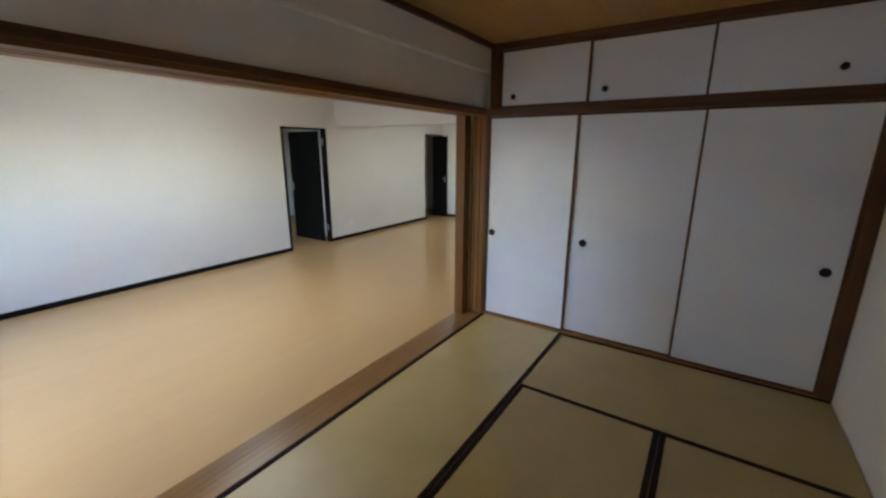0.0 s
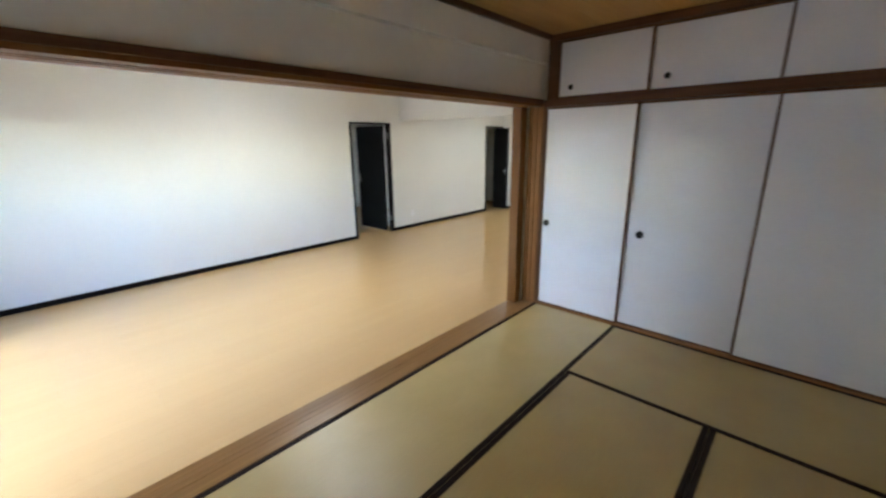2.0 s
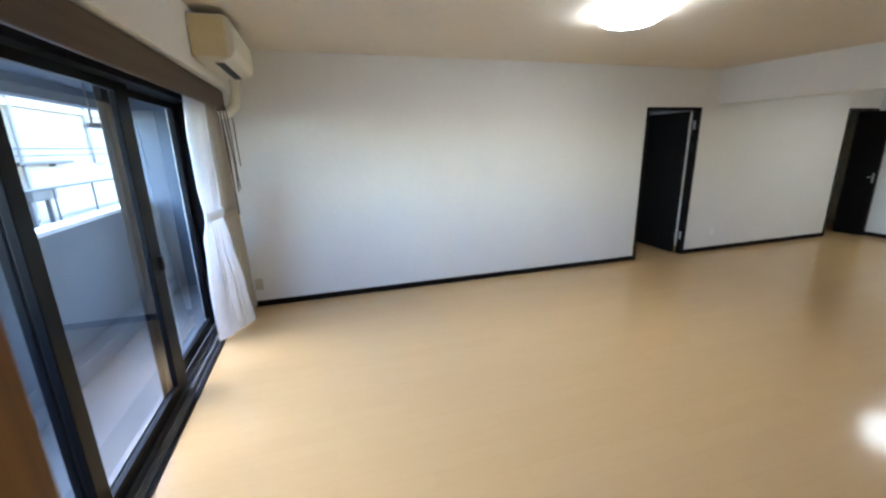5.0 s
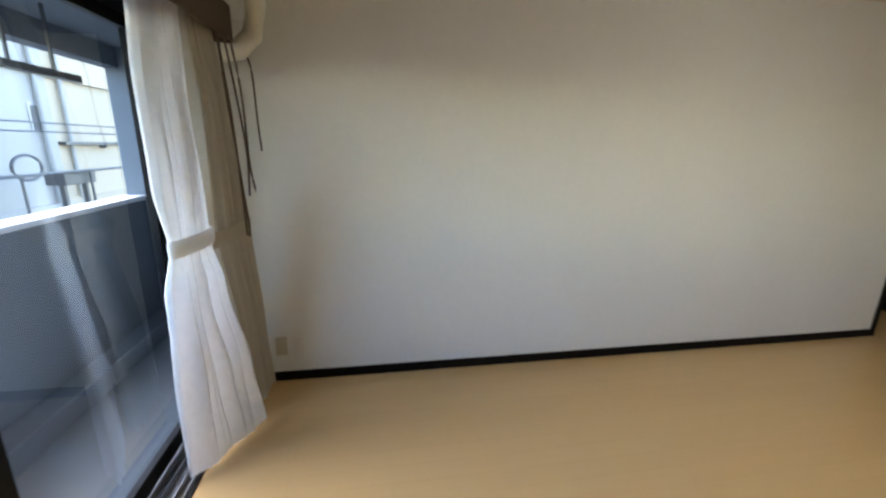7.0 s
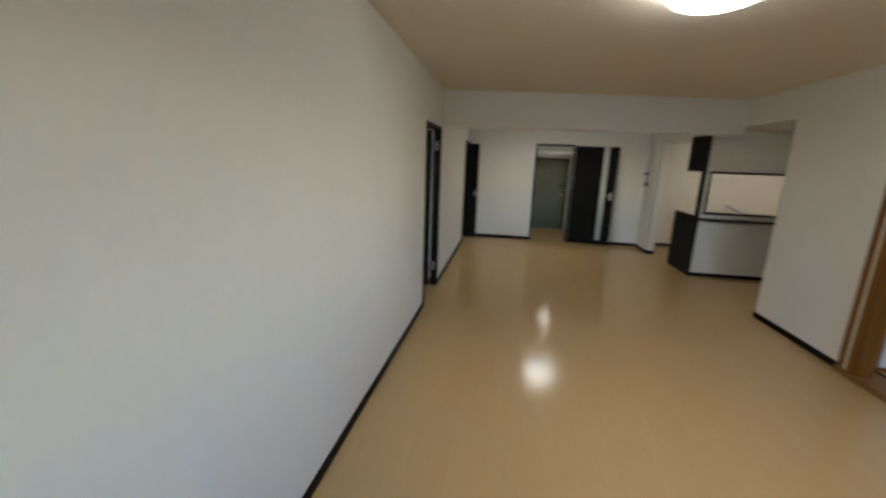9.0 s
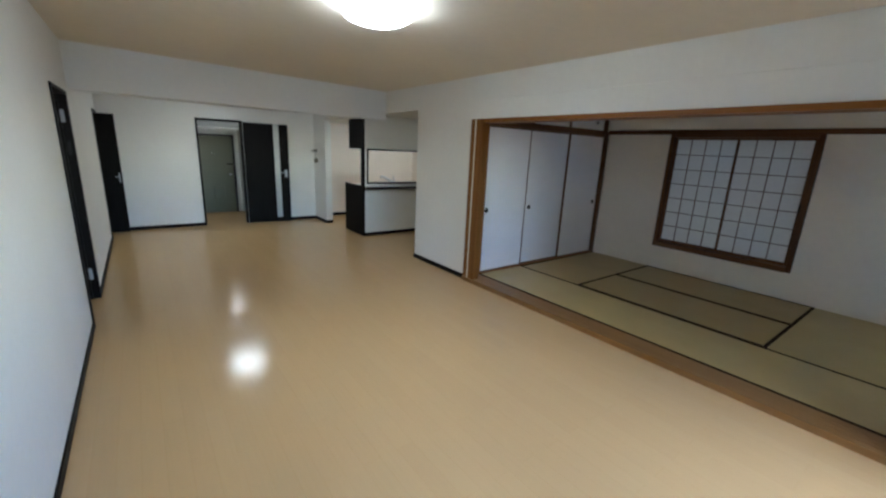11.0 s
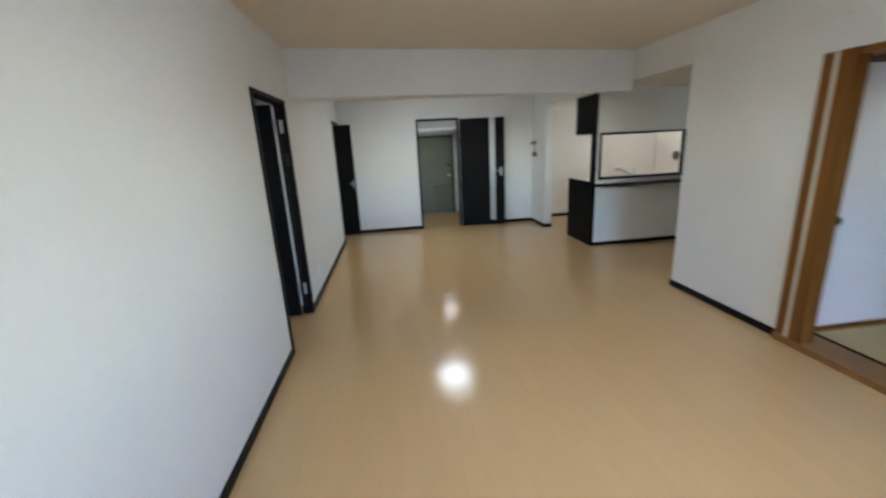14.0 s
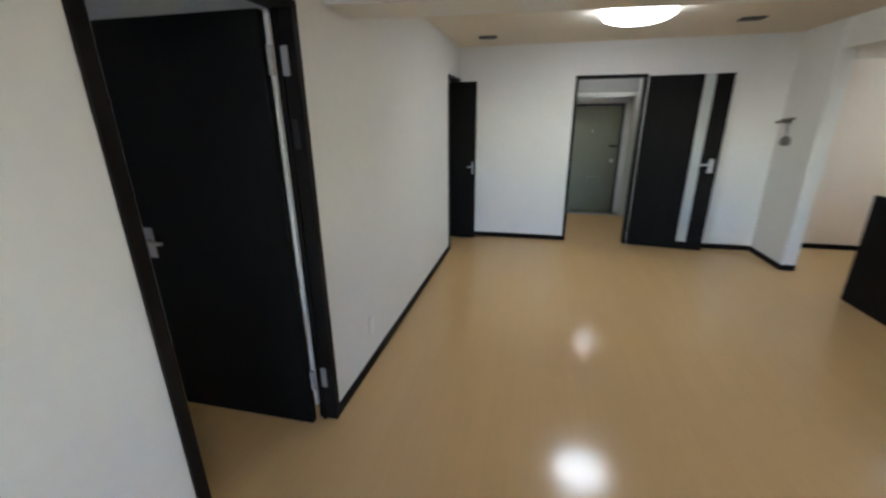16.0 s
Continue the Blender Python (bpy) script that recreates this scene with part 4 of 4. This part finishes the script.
def curtain():
    d = thing("curtain", (0.55, -0.81, 0.02), "white curtain gathered and tied back beside the balcony window", "curtain")
    drape("cloth", [(0.030, 0.43, 0.76, -0.68, -0.85, 0.042), (0.40, 0.48, 0.77, -0.70, -0.85, 0.040), (0.85, 0.57, 0.775, -0.73, -0.83, 0.028), (1.065, 0.595, 0.755, -0.745, -0.81, 0.013), (1.30, 0.635, 0.785, -0.735, -0.81, 0.024), (1.65, 0.67, 0.80, -0.735, -0.81, 0.024), (2.00, 0.69, 0.785, -0.73, -0.80, 0.024)], 5, 0.03, LACE, d, 3)
    tie_band(0.674, -0.773, 0.100, 0.030, -0.040, 1.066, LACE, d, "white cloth tie band")


curtain()


def back_curtain():
    d = thing("curtain", (0.28, -0.745, 0.02), "beige back curtain with loose cords bunched in the corner", "curtain")
    drape("cloth", [(0.04, 0.08, 0.44, -0.70, -0.75, 0.034), (0.45, 0.13, 0.47, -0.70, -0.75, 0.030), (1.03, 0.22, 0.56, -0.69, -0.76, 0.014), (1.5, 0.32, 0.58, -0.70, -0.76, 0.028), (1.98, 0.50, 0.62, -0.70, -0.76, 0.024)], 5, 0.02, SHEER, d, 9)
    tie_band(0.385, -0.725, 0.185, 0.040, -0.030, 1.05, SHEER, d, "beige cloth tie band")
    for pts in ([(0.50, -0.655, 1.90), (0.44, -0.655, 1.60), (0.36, -0.66, 1.30), (0.31, -0.66, 1.03), (0.37, -0.655, 1.035)],
                [(0.48, -0.66, 1.90), (0.43, -0.65, 1.55), (0.40, -0.65, 1.25), (0.385, -0.65, 1.03)],
                [(0.47, -0.64, 1.90), (0.36, -0.64, 1.62), (0.30, -0.64, 1.40), (0.34, -0.635, 1.21)],
                [(0.46, -0.62, 1.90), (0.33, -0.63, 1.66), (0.31, -0.63, 1.36), (0.25, -0.63, 1.22)],
                [(0.20, -0.64, 1.88), (0.09, -0.64, 1.80), (0.06, -0.64, 1.55), (0.03, -0.64, 1.415)]):
        fine = []
        P = [Vector(p) for p in pts]
        P = [2 * P[0] - P[1]] + P + [2 * P[-1] - P[-2]]
        for i in range(1, len(P) - 2):
            for k in range(8):
                t = k / 8
                a, b, c, e = P[i - 1], P[i], P[i + 1], P[i + 2]
                fine.append(0.5 * ((2 * b) + (c - a) * t + (2 * a - 5 * b + 4 * c - e) * t * t + (3 * b - a - 3 * c + e) * t ** 3))
        fine.append(P[-2])
        part("cord", tube(bmesh.new(), fine, 0.0048, 8), CORD, d, "thin brown hanging cord", True)


back_curtain()


def air_conditioner():
    x0, x1, y, z0, z1 = 0.42, 1.20, -0.625, 2.105, 2.37
    d = thing("air_conditioner", (0.8, y, z0), "old yellowed wall air conditioner above the curtain box", "air conditioner")
    body = bmesh.new()
    prof = [(0.0, 0.02), (0.10, 0.0), (0.17, 0.0), (0.225, 0.025), (0.245, 0.07), (0.245, 0.215), (0.225, 0.25), (0.19, 0.265), (0.0, 0.265)]
    rows = []
    for x in (x0, x1):
        rows.append([body.verts.new((x, y + a, z0 + b)) for a, b in prof])
    for i in range(len(prof)):
        j = (i + 1) % len(prof)
        body.faces.new((rows[0][i], rows[0][j], rows[1][j], rows[1][i]))
    body.faces.new(rows[0])
    body.faces.new(rows[1][::-1])
    bmesh.ops.bevel(body, geom=[e for e in body.edges], offset=0.006, segments=2, affect="EDGES")
    b = part("body", body, CREAMPLASTIC, d, "cream plastic shell")
    part("side_cover", B(x1, x1 + 0.006, y + 0.006, y + 0.20, z0 + 0.025, z1 - 0.012, 0.002), OLDPLASTIC, d, "yellowed end cover")
    part("air_outlet", B(x0 + 0.06, x1 - 0.06, y + 0.11, y + 0.165, z0 - 0.004, z0 + 0.004), GREYMETAL, d, "dark air outlet slot")
    for k in range(6):
        part("grille_slat", B(x0 + 0.06, x1 - 0.06, y + 0.244, y + 0.250, z0 + 0.085 + 0.02 * k, z0 + 0.095 + 0.02 * k), CREAMPLASTIC, b)
    duct = bmesh.new()
    tube(duct, [(x0 + 0.01, y + 0.08, z0 + 0.06), (x0 - 0.08, y + 0.08, z0 + 0.03), (x0 - 0.16, y + 0.07, z0 - 0.06), (x0 - 0.19, y + 0.04, z0 - 0.17), (x0 - 0.17, y - 0.02, z0 - 0.24), (x0 - 0.14, y - 0.10, z0 - 0.26), (x0 - 0.13, WY + 0.005, z0 - 0.27)], 0.045, 14)
    part("pipe_sleeve", duct, CREAMPLASTIC, d, "cream wrapped cooling pipe", True)


air_conditioner()


def outlet(y0, z0, w, label, mat_):
    d = thing("wall_outlet", (0, y0, z0), label, "wall outlet")
    part("plate", B(0, 0.008, y0, y0 + w, z0, z0 + 0.12, 0.003), mat_, d)
    for k in (0.03, 0.072):
        part("socket", B(0.008, 0.011, y0 + w * 0.3, y0 + w * 0.7, z0 + k, z0 + k + 0.022, 0.001), mat_, d)


outlet(-0.670, 0.178, 0.068, "beige electric wall outlet plate above the baseboard", BEIGEPLATE)
outlet(-0.548, 0.172, 0.050, "pale aerial wall outlet plate above the baseboard", WALL)
outlet(5.30, 0.215, 0.07, "white wall outlet plate above the baseboard", PLASTIC)


# ---- kitchen ----
def counter_wall():
    y0, y1 = 6.30, 6.39
    hx0, hx1, hz0, hz1 = 3.685, 5.80, 0.955, 1.535
    w = bmesh.new()
    box(w, 3.635, hx0, y0, y1, 0, NZ)
    box(w, hx1, 6.10, y0, y1, 0, NZ)
    box(w, hx0, hx1, y0, y1, 0, hz0)
    box(w, hx0, hx1, y0, y1, hz1, NZ)
    structure("wall_counter", w, WALL, "white papered wall with the serving hatch", "wall")
    f = thing("hatch_frame", (hx0, y0, hz0), "dark frame of the kitchen serving hatch", "hatch frame", kind="structure")
    for a in ((hx0 - 0.012, hx0 + 0.016, hz0, hz1), (hx1 - 0.016, hx1 + 0.012, hz0, hz1)):
        part("side", B(a[0], a[1], y0 - 0.012, y1 + 0.004, a[2], a[3], 0.002), BLACKTRIM, f)
    for a in ((hz0 - 0.020, hz0 + 0.008), (hz1 - 0.008, hz1 + 0.020)):
        part("rail", B(hx0 - 0.012, hx1 + 0.012, y0 - 0.014, y1 + 0.004, a[0], a[1], 0.002), BLACKTRIM, f)
    led = bmesh.new()
    r = 0.13
    pts = [(3.60, y0), (3.60, y0 - 0.03)] + [(3.60 + r - r * math.cos(a), y0 - 0.03 - r * math.sin(a)) for a in [math.pi / 2 * k / 8 for k in range(1, 9)]] + [(6.10, y0 - 0.16), (6.10, y0)]
    prism(led, pts, 0.853, 0.880)
    solid("counter_shelf", led, BLACKTRIM, "dark narrow shelf with a rounded corner below the hatch", "shelf")
    structure("baseboard", B(3.635, 6.10, y0 - T, y0, 0.0, 0.055, 0.003), BLACKTRIM, "dark brown baseboard", "baseboard")


counter_wall()


def kitchen_units():
    d = thing("kitchen_unit", (3.62, 6.4, 0), "dark-sided kitchen base unit with a steel sink top", "kitchen unit")
    part("end_panel", B(3.600, 3.632, 6.285, 7.07, 0.0, 0.905, 0.003), BLACK, d, "dark stained end panel")
    part("carcass", B(3.636, 6.08, 6.395, 7.03, 0.09, 0.845), BLACK, d)
    part("plinth", B(3.66, 6.06, 6.42, 6.97, 0.0, 0.09), BLACKTRIM, d)
    for k in range(4):
        x = 3.645 + k * 0.606
        dr = part("unit_door", B(x, x + 0.60, 7.031, 7.05, 0.10, 0.84, 0.003), BLACK, d)
        part("handle", B(x + 0.22, x + 0.38, 7.05, 7.07, 0.78, 0.792, 0.003), STEEL, dr, "steel bar handle")
    t = bmesh.new()
    for a in ((3.636, 3.82, 6.395, 7.06), (4.42, 6.08, 6.395, 7.06), (3.82, 4.42, 6.395, 6.52), (3.82, 4.42, 6.93, 7.06)):
        box(t, *a, 0.846, 0.875)
    box(t, 3.82, 4.42, 6.52, 6.93, 0.70, 0.71)
    part("worktop", t, SINKTOP, d, "stainless steel worktop with a sink")
    u = thing("upper_cabinet", (3.62, 6.4, 1.55), "dark stained wall cabinet hung under the kitchen ceiling", "cabinet")
    part("end_panel", B(3.600, 3.632, 6.395, 6.87, 1.545, KZ, 0.003), BLACK, u)
    part("carcass", B(3.634, 6.08, 6.395, 6.83, 1.56, KZ), BLACK, u)
    for k in range(4):
        x = 3.645 + k * 0.606
        part("cabinet_door", B(x, x + 0.60, 6.831, 6.85, 1.56, KZ - 0.005, 0.003), BLACK, u)
    structure("trim_counter_end", B(3.600, 3.633, 6.290, 6.389, 0.906, NZ, 0.003), BLACKTRIM, "dark upright strip on the wall end", "trim")
    p = thing("cooker_screen", (5.0, 6.6, 0.875), "dark panel standing on the worktop beside the cooker", "panel")
    part("panel", B(5.42, 5.46, 6.66, 7.03, 0.875, 1.56, 0.004), BLACK, p)
    part("control_box", B(5.48, 5.62, 6.70, 6.84, 0.875, 1.10, 0.01), PLASTIC, p, "pale control box")


kitchen_units()


def faucet():
    d = thing("faucet", (4.42, 6.46, 0.875), "chrome mixer tap at the kitchen sink", "tap")
    part("body", lathe(bmesh.new(), [(0.032, 0.0), (0.030, 0.02), (0.024, 0.03), (0.024, 0.085), (0.018, 0.095)], (4.40, 6.60, 0.875), "z", 18), STEEL, d, smooth=True)
    part("spout", tube(bmesh.new(), [(4.40, 6.60, 0.92), (4.34, 6.61, 0.96), (4.23, 6.63, 1.02), (4.16, 6.64, 1.045), (4.135, 6.645, 1.035), (4.13, 6.645, 1.01)], 0.023, 12), STEEL, d, smooth=True)
    part("lever", tube(bmesh.new(), [(4.40, 6.60, 0.965), (4.41, 6.60, 1.00), (4.37, 6.59, 1.055)], 0.010, 10), STEEL, d, smooth=True)


faucet()


def round_vent():
    d = thing("wall_vent", (6.10, 8.02, 1.10), "round dark air vent on the kitchen wall", "vent")
    part("rim", lathe(bmesh.new(), [(0.085, 0.0), (0.085, -0.012), (0.075, -0.018), (0.002, -0.018)], (6.10, 8.02, 1.10), "x", 24), GREYMETAL, d, smooth=False)
    for k in range(-3, 4):
        hw = math.sqrt(0.07 ** 2 - (0.019 * k) ** 2)
        part("slat", B(6.074, 6.082, 8.02 - hw, 8.02 + hw, 1.10 + 0.019 * k - 0.006, 1.10 + 0.019 * k + 0.006), CORD, d)


round_vent()


def wall_tap():
    """Small wall fitting: a bar valve with a short drop and a round cap hanging below it."""
    d = thing("wall_tap", (3.47, 8.22, 1.45), "small dull metal wall tap with a hanging round cap", "tap")
    part("flange", lathe(bmesh.new(), [(0.034, 0.0), (0.034, -0.006), (0.018, -0.014), (0.016, -0.030)], (3.47, 8.22, 1.455), "x", 18), DULLMETAL, d, smooth=True)
    bar = bmesh.new()
    tube(bar, [(3.432, 8.08, 1.482), (3.432, 8.20, 1.462), (3.432, 8.44, 1.432)], 0.011, 10)
    lathe(bar, [(0.014, -0.05), (0.024, -0.035), (0.024, 0.035), (0.014, 0.05)], (3.432, 8.23, 1.457), "y", 14)
    part("valve", bar, DULLMETAL, d, "dull bar-shaped valve", True)
    part("lever", B(3.424, 3.440, 8.40, 8.47, 1.410, 1.452, 0.004), DULLMETAL, d)
    part("drop_pipe", tube(bmesh.new(), [(3.432, 8.19, 1.455), (3.425, 8.16, 1.41), (3.425, 8.14, 1.35), (3.425, 8.13, 1.30)], 0.010, 10), NICKEL, d, smooth=True)
    part("cap", lathe(bmesh.new(), [(0.012, 0.055), (0.036, 0.040), (0.044, 0.012), (0.042, -0.02), (0.030, -0.038), (0.006, -0.042)], (3.425, 8.125, 1.255), "z", 18), DULLMETAL, d, "round dull cap", True)


wall_tap()


# ---- balcony and outside ----
structure("balcony_floor", B(-1.6, 3.6, -1.90, -1.08, -0.30, -0.08), DECK, "grey painted balcony floor", "balcony")
structure("balcony_kerb", B(-1.6, 6.6, -1.25, -1.082, -0.08, -0.015), CONCRETE, "grey concrete kerb below the window", "balcony")
structure("balcony_parapet", B(-1.6, 6.8, -2.02, -1.90, -0.30, 0.985), CONCRETE, "blue-grey painted solid balcony parapet", "balcony")
structure("balcony_gutter", B(-1.5, 6.8, -1.88, -1.72, -0.08, 0.06, 0.01), CONCRETE, "dark grey upstand along the parapet", "balcony")
structure("parapet_cap", B(-1.6, 6.8, -2.05, -1.89, 0.985, 1.02, 0.004), CAPWHITE, "white painted parapet cap", "balcony")
structure("balcony_side_wall", B(-1.38, -1.25, -2.02, -1.08, -0.30, 2.12), CONCRETE, "blue-grey balcony end wall", "balcony")
w = bmesh.new()
box(w, -1.65, 6.8, -2.05, -1.08, 2.12, 2.35)
box(w, -1.65, 6.8, -2.05, -1.93, 1.98, 2.12)
structure("balcony_soffit", w, CONCRETE, "blue-grey underside of the balcony above", "balcony")
w = bmesh.new()
for x0, x1, z0, z1 in ((-3.3, -2.95, -0.3, 2.6), (-1.45, -0.08, -0.3, 2.6), (-2.95, -1.45, -0.3, 0.3), (-2.95, -1.45, 2.0, 2.6)):
    box(w, x0, x1, -1.08, -0.95, z0, z1)
structure("wall_outer", w, CONCRETE, "grey outer house wall", "wall")
structure("wall_outer_south", B(3.742, 4.2, -1.08, -0.70, -0.3, 2.6), CONCRETE, "grey outer house wall", "wall")
structure("ground", B(-400, 400, -400, 400, -9.2, -9.0), ASPHALT, "grey street far below the balcony", "ground")


def pole_bracket():
    d = thing("clothes_pole_bracket", (-0.1, -1.7, 1.75), "dark clothes-pole bracket hanging under the balcony ceiling", "bracket")
    part("arm", B(-0.40, 0.12, -1.72, -1.68, 1.765, 1.805, 0.008), GREYMETAL, d)
    for x in (-0.22, 0.06):
        part("hanger", B(x - 0.006, x + 0.006, -1.706, -1.694, 1.805, 2.12), GREYMETAL, d, "thin hanger rod")


pole_bracket()


def neighbour(x0, x1, y, top, mat_, label, cols, rows, first, sx, sz):
    d = thing("neighbour_building", ((x0 + x1) / 2, y, -9.0), label, "building")
    part("wall", B(x0, x1, y - 6, y, -9.0, top), mat_, d)
    part("roof", B(x0 - 0.1, x1 + 0.1, y - 6.1, y + 0.1, top, top + 0.25), CAPWHITE, d)
    for c in range(cols):
        for r in range(rows):
            a, b = x0 + first[0] + c * sx, first[1] + r * sz
            wd = part("window", B(a, a + 1.1, y, y + 0.05, b, b + 1.0, 0.01), GREYMETAL, d)
            part("pane", B(a + 0.06, a + 1.04, y + 0.05, y + 0.06, b + 0.06, b + 0.94), PANEGREY, wd)
            part("sill", B(a - 0.05, a + 1.15, y, y + 0.12, b - 0.06, b), CAPWHITE, wd)
    for px in (x0 + 0.4, x1 - 0.5):
        part("drainpipe", tube(bmesh.new(), [(px, y + 0.08, -9), (px, y + 0.08, top)], 0.05, 8), FACADE2, d)
    for z in (-6.0, -3.0, -0.1, 2.75):
        part("ledge", B(x0, x1, y, y + 0.10, z, z + 0.16), mat_, d)


neighbour(-17.0, -8.32, -7.2, 6.5, FACADE, "cream rendered apartment block across the lane", 1, 4, (0.6, -5.2), 2.9, 3.0)
neighbour(-8.2, -2.4, -7.0, 5.2, FACADE2, "white rendered apartment block across the lane", 1, 4, (4.4, -5.4), 3.1, 3.0)


# unseen wall added beyond the east paper window; it blocks sky light there
structure("east_screen_wall", B(7.1, 7.4, -3.0, 9.0, -9.0, 6.0), CONCRETE, "plain unseen wall added outside the east paper window", "wall")


def far_rail():
    d = thing("neighbour_rail", (-7, -5.6, -0.3), "dark steel balcony rail with posts across the lane", "railing")
    part("slab", B(-13.5, -3.4, -6.98, -5.5, -0.36, -0.16), FACADE2, d)
    part("top_bar", tube(bmesh.new(), [(-13.5, -5.58, 0.84), (-3.4, -5.58, 0.86)], 0.028, 8), GREYMETAL, d)
    for k in range(7):
        x = -13.2 + k * 1.62
        part("post", tube(bmesh.new(), [(x, -5.58, -0.16), (x, -5.58, 0.84)], 0.022, 8), GREYMETAL, d)
    c = thing("outdoor_unit", (-6.5, -5.8, -0.16), "dark outdoor unit on a tall stand across the lane", "outdoor unit")
    part("case", B(-6.98, -6.12, -5.98, -5.64, 0.60, 0.83, 0.02), GREYMETAL, c)
    for x in (-6.90, -6.30):
        part("leg", B(x, x + 0.07, -5.84, -5.76, -0.16, 0.60), GREYMETAL, c)
    ring = [(-5.27 + 0.30 * math.cos(a), -5.58, 0.98 + 0.20 * math.sin(a)) for a in [2 * math.pi * k / 24 for k in range(25)]]
    solid("cable_coil", tube(bmesh.new(), ring, 0.026, 8), GREYMETAL, "dark coil of cable on the rail across the lane", "cable", smooth=True)
    a = thing("facade_awning", (-9.6, -7.1, 1.30), "thin grey window awning on the cream block across the lane", "awning")
    part("blade", B(-10.8, -8.45, -7.2, -7.0, 1.30, 1.38, 0.01), GREYMETAL, a)
    part("bracket", B(-10.0, -9.95, -7.2, -7.05, 1.22, 1.30), GREYMETAL, a)
    p = thing("facade_pipe", (-12.35, -7.12, 1.2), "grey down pipe on the cream block across the lane", "pipe")
    part("pipe", tube(bmesh.new(), [(-12.35, -7.12, 4.5), (-12.35, -7.12, 1.25), (-12.9, -7.12, 1.22)], 0.05, 8), PANEGREY, p)
    part("clip", B(-12.42, -12.28, -7.2, -7.06, 2.4, 2.46), GREYMETAL, p)
    v = thing("facade_opening", (-7.7, -7.0, 1.5), "dark narrow recessed opening in the white block", "opening")
    part("frame", B(-7.95, -7.55, -7.0, -6.97, 1.55, 2.15, 0.005), PANEGREY, v)
    part("louvre", B(-7.91, -7.59, -6.968, -6.955, 1.60, 2.10), GREYMETAL, v)


far_rail()


def overhead_lines():
    d = thing("utility_lines", (-30, -4.8, -9), "overhead cables strung between two concrete street poles", "power line")
    for x in (-30, 30):
        part("pole", lathe(bmesh.new(), [(0.19, -9.0), (0.13, 3.2)], (x, -4.8, 0), "z", 16), CONCRETE, d, "concrete street pole")
    for k, (z, sag) in enumerate(((1.72, 0.06), (1.60, 0.06))):
        line = [(-30 + 2.0 * i, -4.6 - 0.15 * k, z - sag * math.sin(math.pi * i / 30)) for i in range(31)]
        part("cable", tube(bmesh.new(), line, 0.014, 6), GREYMETAL, d)


overhead_lines()
